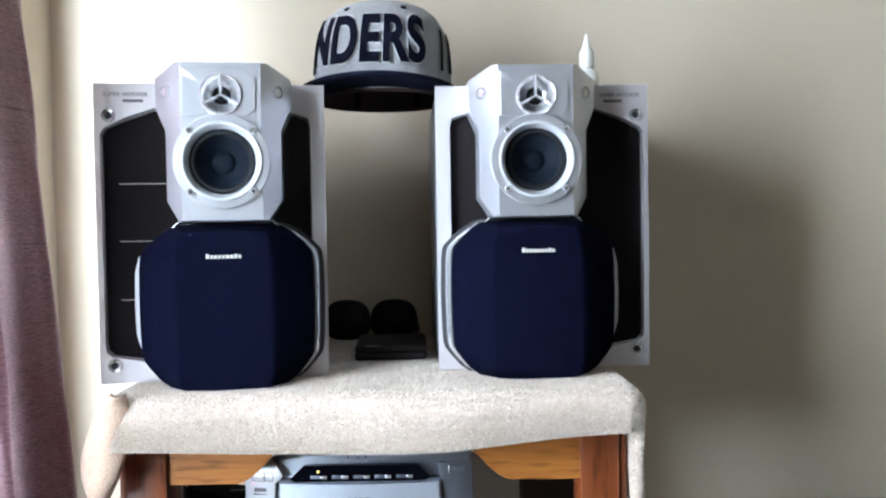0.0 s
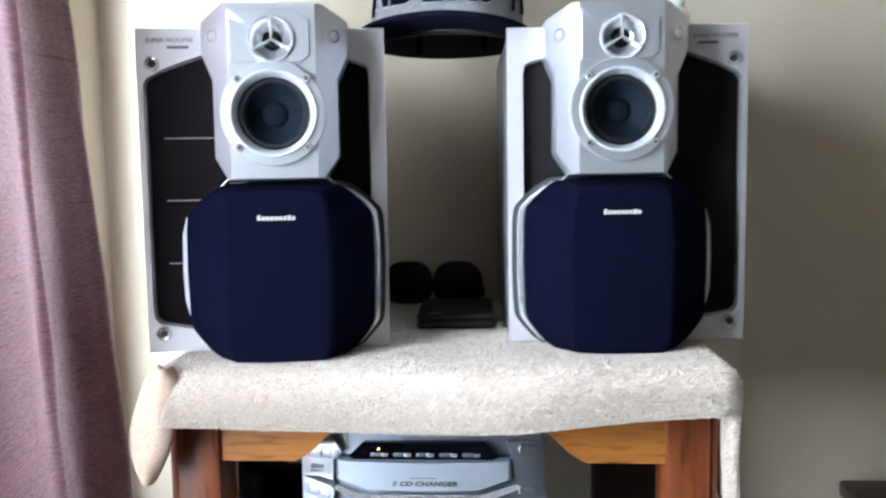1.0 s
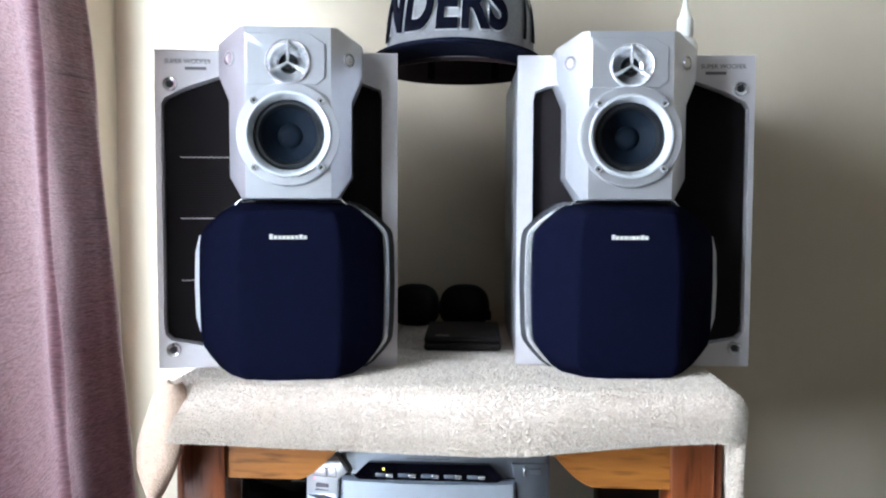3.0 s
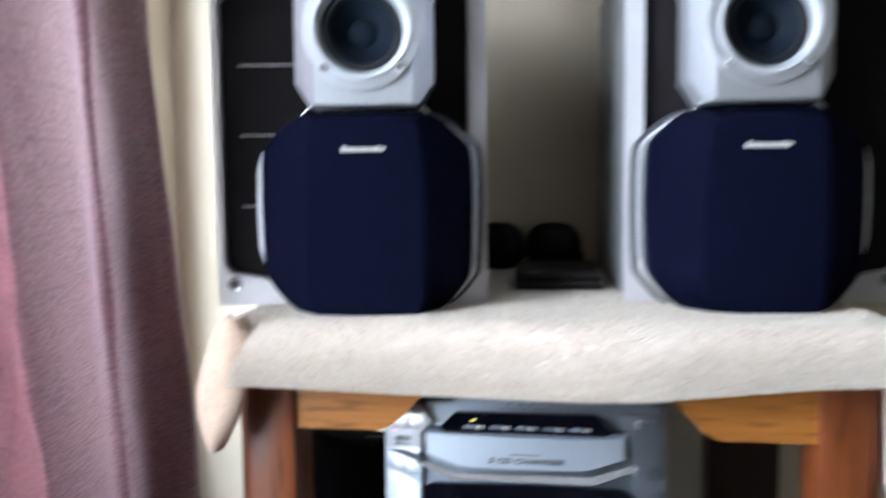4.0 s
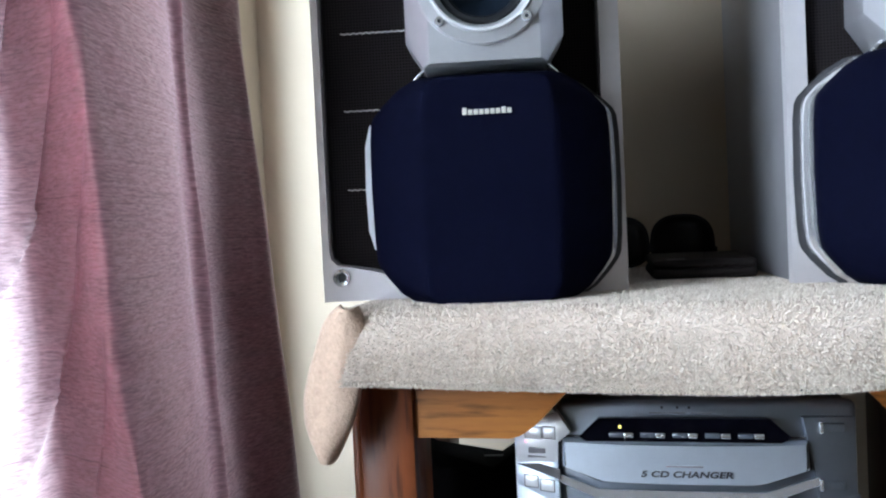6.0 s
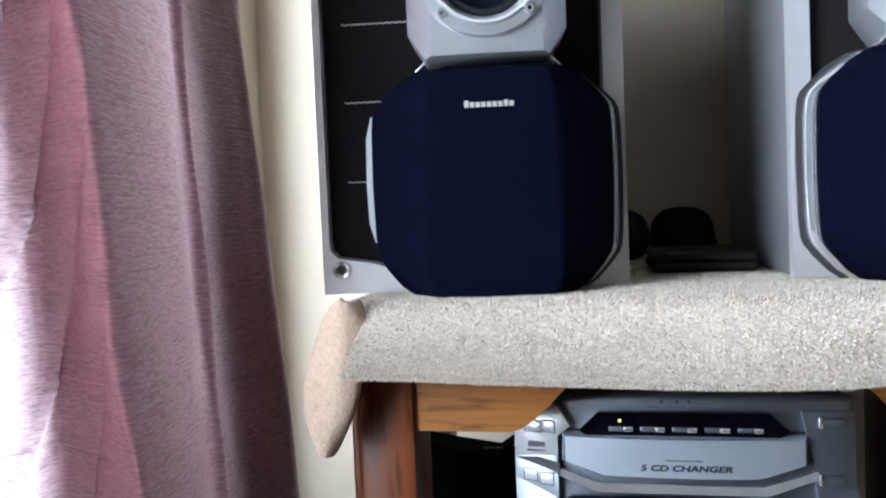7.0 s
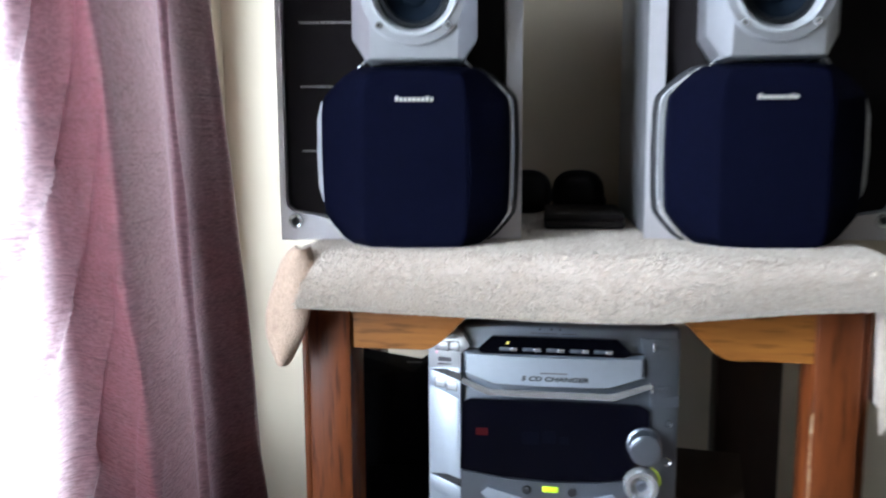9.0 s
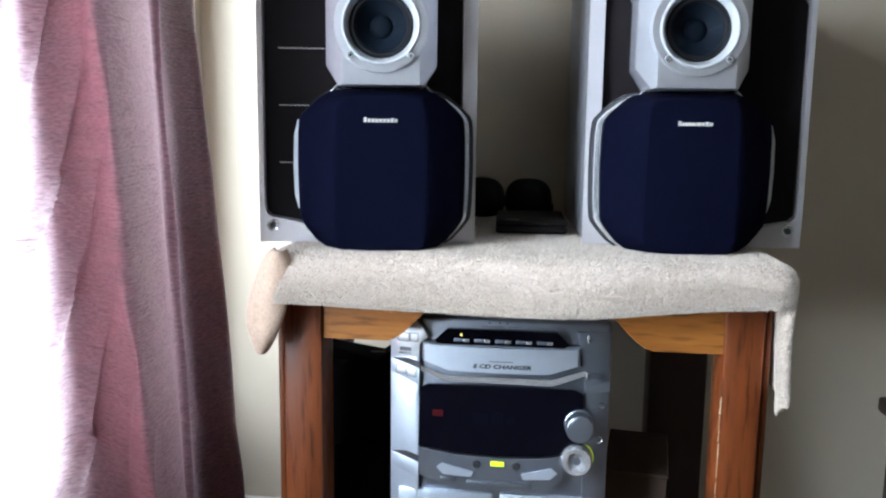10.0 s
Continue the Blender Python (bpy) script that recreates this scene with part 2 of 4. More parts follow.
def loft(rings, cap_a=True, cap_b=True, bevel=0.0, seg=2, closed=True, limit=20):
    bm = bmesh.new()
    rows = [[bm.verts.new(p) for p in ring] for ring in rings]
    n = len(rings[0])
    for a, b in zip(rows, rows[1:]):
        for i in range(n if closed else n - 1):
            j = (i + 1) % n
            bm.faces.new((a[i], a[j], b[j], b[i]))
    if cap_a:
        bm.faces.new(rows[0])
    if cap_b:
        bm.faces.new(rows[-1])
    if bevel:
        bm.normal_update()
        edges = [e for e in bm.edges if len(e.link_faces) == 2 and e.calc_face_angle() > radians(limit)]
        bmesh.ops.bevel(bm, geom=edges, offset=bevel, segments=seg, affect="EDGES", profile=0.5, clamp_overlap=True)
    return bm


def lathe(profile, n=40, m=Matrix()):
    """Turns (radius, y) pairs about the local y axis."""
    rings = [[(r * math.cos(a), y, r * math.sin(a)) for a in (2 * math.pi * i / n for i in range(n))] for r, y in profile]
    bm = loft(rings, profile[0][0] < 0.001, profile[-1][0] < 0.001)
    bmesh.ops.transform(bm, matrix=m, verts=bm.verts)
    return bm


def move(bm, m):
    bmesh.ops.transform(bm, matrix=m, verts=bm.verts)
    return bm


def prism(pts, y0, y1, bevel=0.0, seg=2):
    """A flat outline of (x, z) points, from depth y0 to y1."""
    return loft([[(x, y0, z) for x, z in pts], [(x, y1, z) for x, z in pts]], bevel=bevel, seg=seg)


def cross(poly, cx, cz, a):
    """Distance from (cx, cz) at angle a to the outline poly."""
    dx, dz = math.cos(a), math.sin(a)
    best = 0
    for (x0, z0), (x1, z1) in zip(poly, poly[1:] + poly[:1]):
        ex, ez = x1 - x0, z1 - z0
        d = dx * ez - dz * ex
        if abs(d) < 1e-12:
            continue
        t = ((x0 - cx) * ez - (z0 - cz) * ex) / d
        s = ((x0 - cx) * dz - (z0 - cz) * dx) / d
        if t > 0 and -1e-9 <= s <= 1 + 1e-9:
            best = max(best, t)
    return best


def holed(outer, inner, cx, cz, layers, n=72):
    """A plate between two outlines round (cx, cz). layers: (blend from outer 0 to inner 1, depth)."""
    angles = {2 * math.pi * i / n for i in range(n)}
    for x, z in outer + inner:
        angles.add(math.atan2(z - cz, x - cx) % (2 * math.pi))
    angles = sorted(angles)
    keep = [angles[0]]
    for a in angles[1:]:
        if a - keep[-1] > 1e-4:
            keep.append(a)
    rings = []
    for f, y in layers:
        ring = []
        for a in keep:
            r = cross(outer, cx, cz, a) * (1 - f) + cross(inner, cx, cz, a) * f
            ring.append((cx + r * math.cos(a), y, cz + r * math.sin(a)))
        rings.append(ring)
    return loft(rings, False, False)


def circle(cx, cz, r, n=40):
    return [(cx + r * math.cos(2 * math.pi * i / n), cz + r * math.sin(2 * math.pi * i / n)) for i in range(n)]


def text_bm(body, size, depth=0.0003, space=1.0, bold=0.0, slant=0.0):
    """The words as a mesh in the x-z plane, facing -y, centred."""
    cu = bpy.data.curves.new("words", "FONT")
    cu.body, cu.size, cu.extrude, cu.align_x, cu.align_y, cu.space_character, cu.offset, cu.shear = body, size, depth, "CENTER", "CENTER", space, bold, slant
    ob = new("words", cu)
    dg = bpy.context.evaluated_depsgraph_get()
    me = bpy.data.meshes.new_from_object(ob.evaluated_get(dg))
    bpy.data.objects.remove(ob)
    bpy.data.curves.remove(cu)
    bm = bmesh.new()
    bm.from_mesh(me)
    bpy.data.meshes.remove(me)
    return move(bm, pose(0, 0, 0, 90, 0, 0))


# ---- room ----
WALL_Y, WALL_X = 1.12, -0.517
wall = part("wall_north", box(WALL_X, 4.0, WALL_Y, WALL_Y + 0.12, 0, 2.4), M_WALL, smooth=0)
tagged(wall, "cream painted plaster wall behind the table", "wall", kind="structure")
bm = bmesh.new()
for y0, y1, z0, z1 in ((-4.0, WIN_Y0, 0, 2.4), (WIN_Y1, WALL_Y + 0.12, 0, 2.4), (WIN_Y0, WIN_Y1, 0, WIN_Z0), (WIN_Y0, WIN_Y1, WIN_Z1, 2.4)):
    b2 = box(WALL_X - 0.14, WALL_X, y0, y1, z0, z1)
    me = bpy.data.meshes.new("tmp")
    b2.to_mesh(me)
    bm.from_mesh(me)
    bpy.data.meshes.remove(me)
    b2.free()
tagged(part("wall_west", bm, M_WALL, smooth=0), "cream painted wall with a window opening", "wall", kind="structure")
tagged(part("wall_east", box(4.0, 4.12, -4.12, WALL_Y + 0.12, 0, 2.4), M_ROOM, smooth=0), "tan painted plain wall", "wall", kind="structure")
tagged(part("wall_south", box(WALL_X - 0.14, 4.0, -4.12, -4.0, 0, 2.4), M_ROOM, smooth=0), "tan painted plain wall", "wall", kind="structure")
tagged(part("floor", box(WALL_X - 0.14, 4.12, -4.12, WALL_Y + 0.12, -0.1, 0), M_FLOOR, smooth=0), "brown carpeted floor", "floor", kind="structure")
tagged(part("ceiling", box(WALL_X - 0.14, 4.12, -4.12, WALL_Y + 0.12, 2.4, 2.5), M_CEIL, smooth=0), "white painted ceiling", "ceiling", kind="structure")
base = part("baseboard", box(WALL_X + 0.001, 3.999, WALL_Y - 0.014, WALL_Y - 0.001, 0.001, 0.09, 0.003), M_TRIM)
tagged(base, "white painted baseboard along the wall", "baseboard", kind="structure")
win = empty("window_1", pose(WALL_X - 0.10, 0, 0), "white framed window with clear glass", "window")
win["kind"] = "structure"
for y0, y1, z0, z1 in ((WIN_Y0, WIN_Y0 + 0.05, WIN_Z0, WIN_Z1), (WIN_Y1 - 0.05, WIN_Y1, WIN_Z0, WIN_Z1), (WIN_Y0 + 0.05, WIN_Y1 - 0.05, WIN_Z0, WIN_Z0 + 0.05), (WIN_Y0 + 0.05, WIN_Y1 - 0.05, WIN_Z1 - 0.05, WIN_Z1)):
    part("window_frame", box(-0.025, 0.025, y0, y1, z0, z1, 0.004), M_TRIM, win)
pane = part("pane", box(-0.003, 0.003, WIN_Y0 + 0.051, WIN_Y1 - 0.051, WIN_Z0 + 0.051, WIN_Z1 - 0.051), M_GLASS, win, smooth=0)
pane.visible_shadow = False


# ---- curtain ----
def spline(pts, n):
    """A smooth run through the plan points, n steps to each."""
    out = []
    p = [pts[0]] + pts + [pts[-1]]
    for i in range(1, len(p) - 2):
        for k in range(n):
            t = k / n
            q = []
            for c in range(2):
                a, b, d, e = p[i - 1][c], p[i][c], p[i + 1][c], p[i + 2][c]
                q.append(0.5 * (2 * b + (d - a) * t + (2 * a - 5 * b + 4 * d - e) * t * t + (3 * b - a - 3 * d + e) * t ** 3))
            out.append(q)
    out.append(list(pts[-1]))
    return out


def build_curtain():
    # last seven points: unseen back layers, added to dim window light through the folds
    high = [(-0.482, 0.405), (-0.474, 0.43), (-0.480, 0.47), (-0.472, 0.505), (-0.464, 0.545), (-0.415, 0.527), (-0.371, 0.503), (-0.370, 0.545), (-0.388, 0.63), (-0.402, 0.680), (-0.393, 0.693), (-0.408, 0.709), (-0.425, 0.745), (-0.434, 0.79), (-0.425, 0.84), (-0.424, 0.862), (-0.445, 0.88), (-0.462, 0.86), (-0.464, 0.75), (-0.478, 0.735), (-0.484, 0.86), (-0.500, 0.865), (-0.502, 0.70), (-0.500, 0.53)]
    low = [(-0.478, 0.43), (-0.462, 0.47), (-0.478, 0.52), (-0.472, 0.57), (-0.466, 0.630), (-0.410, 0.605), (-0.365, 0.578), (-0.362, 0.610), (-0.374, 0.67), (-0.388, 0.702), (-0.379, 0.714), (-0.394, 0.730), (-0.404, 0.765), (-0.407, 0.80), (-0.390, 0.845), (-0.386, 0.872), (-0.405, 0.895), (-0.445, 0.885), (-0.452, 0.77), (-0.470, 0.76), (-0.480, 0.88), (-0.500, 0.885), (-0.502, 0.74), (-0.500, 0.60)]
    a, b = spline(high, 14), spline(low, 14)
    rings = []
    for k in range(300):
        z = 0.03 + 2.05 * k / 299
        f = min(1.25, max(-0.75, (z - 0.4) / 0.6))
        ring = []
        for i, (p, q) in enumerate(zip(a, b)):
            x, y = q[0] + (p[0] - q[0]) * f, q[1] + (p[1] - q[1]) * f
            s = i / len(a)
            w = noise.noise((s * 9, z * 1.5, 1.0)) * 0.006 + noise.noise((s * 20 + z * 5, z * 6, 4.0)) * 0.0035
            fold = (z - 2.4 * s) * 21 + 1.2 * noise.noise((s * 8, z * 3, 7.0))
            drag = math.exp(-((s - 0.15) / 0.07) ** 2) * 0.036 * (1 - abs(math.sin(fold))) ** 3 * (0.6 + noise.noise((fold * 0.3, 2.0, s * 5)))
            ring.append((x + w + drag, y + w * 0.4, z))
        rings.append(ring)
    ob = part("curtain", loft(rings, False, False, closed=False), M_CURTAIN, smooth=180)
    return tagged(ob, "plum satin curtain with slubbed weave, hanging in folds by the window", "curtain")


build_curtain()


# ---- table ----
TOP = 0.592


def build_table():
    t = empty("side_table", pose(0.0155, 0.70, 0), "orange-brown oak side table with an arched apron", "table")
    part("tabletop", box(-0.268, 0.278, -0.022, 0.37, 0.566, TOP, 0.006), M_OAK_X, t)
    # rear legs are the same oak, coloured dark for the shade under the top
    for x0, x1, y0, y1 in ((-0.279, -0.224, 0, 0.055), (0.227, 0.279, 0, 0.055), (-0.312, -0.264, 0.30, 0.352), (0.192, 0.275, 0.30, 0.352)):
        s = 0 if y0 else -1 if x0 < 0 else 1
        leg = part("leg", box(x0 + (0.009 if s < 0 else 0), x1 - (0.009 if s > 0 else 0), y0, y1, 0, 0.5655, 0.004), M_OAK_Z if s else M_DKWOOD_SHADE, t)
        if s:
            xo = x0 if s < 0 else x1 - 0.009
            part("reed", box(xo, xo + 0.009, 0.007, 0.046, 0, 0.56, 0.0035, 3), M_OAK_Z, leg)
    # worn strip on the inner arris of one leg
    rng = random.Random(4)
    chips, z = bmesh.new(), 0.30
    while z < 0.44:
        h, w = rng.uniform(0.004, 0.016), rng.uniform(0.0004, 0.0011) * (1.7 if z > 0.41 else 1)
        bmesh.ops.create_cone(chips, cap_ends=True, segments=6, radius1=w, radius2=w * rng.uniform(0.3, 1), depth=h, matrix=pose(0.2272 + rng.uniform(-0.0008, 0.0003), 0.0006, z + h / 2, 0, rng.uniform(-5, 5), 0))
        z += h * rng.uniform(0.9, 1.5)
    part("worn_edge", chips, M_BARE, t, "pale chipped wood edge")
    xs = [-0.2235 + 0.45 * i / 60 for i in range(61)]

    def bottom(x):
        d = min(x + 0.2235, 0.2265 - x)
        f = min(1, max(0, (d - 0.074) / 0.084))
        return 0.494 + 0.062 * (f * f * (3 - 2 * f)) ** 0.9
    lower = [(x, bottom(x)) for x in xs]
    part("apron", prism(lower + [(0.2265, 0.565), (-0.2235, 0.565)], 0.006, 0.026, 0.0015), M_OAK_X, t)
    for x in (-0.268, 0.247):
        part("side_rail", box(x, x + 0.02, 0.055, 0.30, 0.51, 0.565, 0.002), M_OAK_X, t)
    part("back_rail", box(-0.263, 0.191, 0.315, 0.335, 0.51, 0.565, 0.002), M_OAK_X, t)
    part("shelf", box(-0.26, 0.226, 0.006, 0.345, 0.165, 0.185, 0.003), M_OAK_X, t)


build_table()


# ---- towel ----
def towel_point(a, b):
    """a runs along x from the far end of one hanging side to the other, b from the front hem to the back; metres of cloth."""
    XL, XR, YF, R = -0.262, 0.304, 0.660, 0.018
    zt = TOP + 0.0042
    da = max(0.0, XL + R - a)
    dr = max(0.0, a - (XR - R))
    db = max(0.0, YF + R - b)

    def bend(d):
        lim = R * math.pi / 2
        if d < lim:
            return R * math.sin(d / R), R * (1 - math.cos(d / R))
        return R, R + d - lim
    ox, oz = bend(da + dr)
    oy, oz2 = bend(db)
    x = min(max(a, XL + R), XR - R) + (ox if dr > 0 else -ox if da > 0 else 0)
    y = max(b, YF + R) - oy
    z = zt - oz - oz2
    if da > 0 and db > 0:
        k = min(da, db)
        z = zt - max(oz, oz2) - 0.3 * min(oz, oz2)
        y += 0.25 * k
    if dr > 0 and db > 0:
        z = zt - max(oz, oz2) - 0.25 * min(oz, oz2)
        y += 0.3 * min(dr, db)
        x -= 0.15 * min(dr, db)
    sag = 0.004 * noise.noise((x * 7, y * 7, 3)) + 0.0025 * noise.noise((x * 19, y * 19, z * 19))
    if db > 0:
        y -= 0.009 * noise.noise((x * 6, z * 5, 9)) * min(1, db / 0.04)
    else:
        z += sag * 0.4
    if da + dr > 0:
        x += 0.010 * noise.noise((y * 6, z * 7, 5)) * min(1, (da + dr) / 0.06)
    return x, y, z


def build_towel():
    na, nb = 230, 150
    verts, faces = [], []

    def hem(a):
        """Length of the front drop."""
        return 0.0445 - 0.004 * math.cos((a + 0.01) * 12) * (-1) - 0.010 * max(0, (a - 0.1) / 0.2)

    def at(i, j):
        v = j / (nb - 1)
        u = i / (na - 1)
        left, right = 0.055, 0.140 - 0.03 * v
        a = -0.262 - left + u * (0.566 + left + right)
        d = hem(a)
        b = 0.660 - d + v * (0.41 + d)
        return a, b
    for i in range(na):
        for j in range(nb):
            verts.append(towel_point(*at(i, j)))
    for i in range(na - 1):
        for j in range(nb - 1):
            k = i * nb + j
            faces.append((k, k + 1, k + nb + 1, k + nb))
    me = bpy.data.meshes.new("towel")
    me.from_pydata(verts, [], faces)
    me.materials.append(M_TOWEL)
    me.polygons.foreach_set("use_smooth", [True] * len(me.polygons))
    towel = tagged(new("towel", me), "beige terry towel draped over the table top", "towel")
    so = towel.modifiers.new("thick", "SOLIDIFY")
    so.thickness, so.offset = 0.006, 0.0
    # corner of the towel hanging as a leaf-shaped flap
    rows = [(0.602, -0.2425, 0.004), (0.597, -0.2450, 0.0095), (0.588, -0.2478, 0.0140), (0.576, -0.2508, 0.0160), (0.555, -0.2565, 0.0185), (0.535, -0.2610, 0.0200), (0.515, -0.2650, 0.0165), (0.500, -0.2672, 0.0105), (0.489, -0.2680, 0.0045), (0.4855, -0.2682, 0.0012)]

    def flap_point(u, v):
        k = v * (len(rows) - 1.001)
        i = int(k)
        f = k - i
        z, c, w = (rows[i][n] + (rows[i + 1][n] - rows[i][n]) * f for n in range(3))
        return c + w * u, 0.668 - 0.016 * math.sqrt(max(0, 1 - (u * 0.9) ** 2)) + 0.010 * (v - 0.3), z
    rings = [[flap_point(-1 + 2 * i / 16, k / 30) for i in range(17)] for k in range(31)]
    flap = part("corner_flap", loft(rings, False, False, closed=False), M_FLAP_WARM, towel, "smooth hanging corner, tinted pink for warm bounced light", smooth=180)
    so = flap.modifiers.new("thick", "SOLIDIFY")
    so.thickness, so.offset = 0.008, 0.0
    # terry loops
    rng = np.random.default_rng(5)
    pv, pf = [], []

    def tuft(p, n, hem_edge):
        if hem_edge:
            n = (n + Vector((0, 0, -1))).normalized()
        r = Vector(rng.normal(0, 1, 3))
        tip = (n + r * 0.33 + Vector((0, -0.1, -0.15))).normalized() * (0.0018 + 0.0015 * rng.random())
        side = n.cross(r)
        if side.length < 1e-9:
            return
        side = side.normalized() * 0.00036
        q = p + n * 0.0026
        k = len(pv)
        mid = q + tip * 0.6
        pv.extend([q - side, q + side, mid + side * 0.9, mid - side * 0.9, q + tip])
        pf.extend([(k, k + 1, k + 2, k + 3), (k + 3, k + 2, k + 4)])
    e = 0.002
    for _ in range(250000):
        u, v = rng.random(), rng.random() ** 2.0
        a, b = at(u * (na - 1), v * (nb - 1))
        p = Vector(towel_point(a, b))
        n = (Vector(towel_point(a + e, b)) - p).cross(Vector(towel_point(a, b + e)) - p)
        if n.length > 1e-12:
            tuft(p, n.normalized(), v < 0.0004 or (v < 0.01 and rng.random() < 0.5))
    me = bpy.data.meshes.new("terry_nap")
    me.from_pydata([tuple(v) for v in pv], [], pf)
    me.materials.append(M_PILE)
    pile = new("terry_nap", me)
    pile.parent = towel
    pile["kind"] = "stuff"


build_towel()
TT = 0.600


# ---- loudspeakers ----
def build_speaker(x, y, yaw, s):
    """s: -1 when the wide mesh side lies at -x, +1 when at +x."""
    sp = empty("loudspeaker", pose(x, y, TT, 0, 0, yaw), "silver bookshelf loudspeaker with navy cloth grille, standing on the towel", "speaker", "pair of loudspeakers")
    mx = -s * 0.0175
    W, H = 0.127, 0.3368
    part("cabinet", box(-W + 0.002, W - 0.002, 0.0125, 0.31, 0, H - 0.001, 0.004), M_VINYL, sp, "grey vinyl cabinet")
    outer = [(-W, 0), (W, 0), (W, H), (-W, H)]
    hole = [(0.114, 0.030), (0.1198, 0.036), (0.1210, 0.045), (0.1210, 0.280), (0.117, 0.287), (0.095, 0.298), (0.062, 0.309), (0.0, 0.314), (-0.07, 0.309), (-0.096, 0.303), (-0.1085, 0.298), (-0.1105, 0.29), (-0.1105, 0.05), (-0.106, 0.036), (-0.095, 0.030), (-0.05, 0.018), (0.06, 0.018), (0.085, 0.025)]
    hole = [(s * u, z) for u, z in hole]
    if s > 0:
        hole = hole[::-1]
    panel = part("front_panel", holed(outer, hole, 0, 0.168, [(0, 0.0123), (0, 0.0015), (0.02, 0.0), (1, 0.0), (1.0, 0.0035), (1.07, 0.0115)]), M_PANEL, sp, smooth=25)
    inner = [(px * 0.985, 0.168 + (pz - 0.168) * 0.99) for px, pz in hole]
    mesh_face = part("mesh_screen", prism(inner, 0.0092, 0.0120), M_MESH, sp, "black perforated mesh", smooth=0)
    for z in (0.225, 0.160, 0.0935) if s < 0 else ():
        a, b = sorted((s * 0.104, s * 0.045))
        bm = bmesh.new()
        for i in range(22):
            u = a + (b - a) * (i + 0.5) / 22
            bmesh.ops.create_cube(bm, size=1, matrix=pose(u, 0.0085, z + 0.0002 * (-1) ** i, 0, 14 * (-1) ** i, 0) @ Matrix.Diagonal((0.0023, 0.002, 0.0009, 1)))
        part("rib", bm, M_RIB, mesh_face, "thin pale stitched rib", smooth=0)
    for z in (0.3007, 0.0204):
        cap = part("screw_cap", lathe([(0.0001, 0.0), (0.0040, 0.0), (0.0045, -0.002), (0.0070, -0.0028), (0.0078, -0.001), (0.0078, 0.001)], 28, pose(s * 0.1111, 0, z)), M_CHROME, panel)
        part("socket", lathe([(0.0001, -0.0004), (0.0038, -0.0004), (0.0038, 0.0003)], 16, pose(s * 0.1111, 0, z)), M_DARK, cap)
    words = move(text_bm("SUPER WOOFER", 0.0066, 0.0002, 1.0), pose(s * (W - 0.0345), -0.0004, 0.3242))
    part("lettering", words, M_PRINT, panel, "grey printed words", smooth=0)
    xa = s * (W - 0.0345) + 0.008 * (1 if s < 0 else -1)
    part("small_print", box(xa - 0.011, xa + 0.011, -0.0004, 0.0003, 0.3158, 0.3188), M_PRINT, panel, smooth=0)

    # grille frame and cloth grille
    def rounded(pts):
        for k in (0.12, 0.25):
            pts = [q for a, b in zip(pts, pts[1:] + pts[:1]) for q in ((a[0] * (1 - k) + b[0] * k, a[1] * (1 - k) + b[1] * k), (a[0] * k + b[0] * (1 - k), a[1] * k + b[1] * (1 - k)))]
        return pts

    def between(a, b, f, y):
        return [(p[0] + (q[0] - p[0]) * f, y, p[2] + (q[2] - p[2]) * f) for p, q in zip(a, b)]

    def octagon(k, dz, y, outer_k=None):
        """outer_k: another width for the half beside the wide mesh."""
        o = [(0.066, -0.003), (0.0935, 0.030), (0.0950, 0.09), (0.0940, 0.147), (0.060, 0.178)]
        kr, kl = (outer_k or k, k) if s > 0 else (k, outer_k or k)
        pts = [(mx + u * kr, z) for u, z in o] + [(mx - u * kl, z) for u, z in o[::-1]]
        return [(px, y, 0.09 + (pz - 0.09) * dz) for px, pz in rounded(pts)]
    part("grille_frame", loft([octagon(1.065, 1.0, 0.011, 0.97), octagon(1.065, 1.0, -0.012, 0.97), octagon(1.052, 0.99, -0.015, 0.97), octagon(1.03, 0.97, -0.018, 0.97)]), M_CHROME, sp, "bright silver frame round the grille")
    part("dark_seam", loft([octagon(1.12, 1.02, 0.0105, 1.04), octagon(1.12, 1.02, -0.002, 1.04)]), M_DARK, sp)
    strip = [(0.0945, 0.044), (0.0985, 0.058), (0.0995, 0.09), (0.0985, 0.126), (0.0945, 0.142), (0.092, 0.142), (0.092, 0.044)]
    part("side_strip", prism([(mx + s * u, z) for u, z in strip], -0.024, 0.0105, 0.0012), M_RING, sp, "narrow pale silver side strip")
    front = [(0.0500, 0.000), (0.0495, 0.045), (0.0495, 0.09), (0.0490, 0.135), (0.0465, 0.170)]
    ring = [(px, -0.068, pz) for px, pz in rounded([(mx + u, z) for u, z in front] + [(mx - u, z) for u, z in front[::-1]])]
    side = octagon(1.0, 1.0, -0.030)
    grille = part("grille", loft([octagon(0.99, 0.99, -0.010), octagon(1.0, 1.0, -0.016), side, between(side, ring, 0.05, -0.0345), between(side, ring, 0.14, -0.0395), between(side, ring, 0.86, -0.0650), between(side, ring, 0.95, -0.0672), ring, between(ring, [(mx, 0, 0.087)] * len(ring), 0.06, -0.0684)]), M_NAVY, sp, "navy blue cloth grille", smooth=50)
    badge_h = (1.0, 0.72, 0.72, 0.72, 0.72, 0.72, 0.72, 0.9, 0.72)
    for i, h in enumerate(badge_h):
        bx = mx - 0.0187 + 0.0374 * (i + 0.5) / 9
        part("badge_bar", box(bx - 0.0017, bx + 0.0017, -0.0705, -0.0680, 0.1412, 0.1412 + 0.0052 * h, 0.0003, 1), M_BADGE, grille)
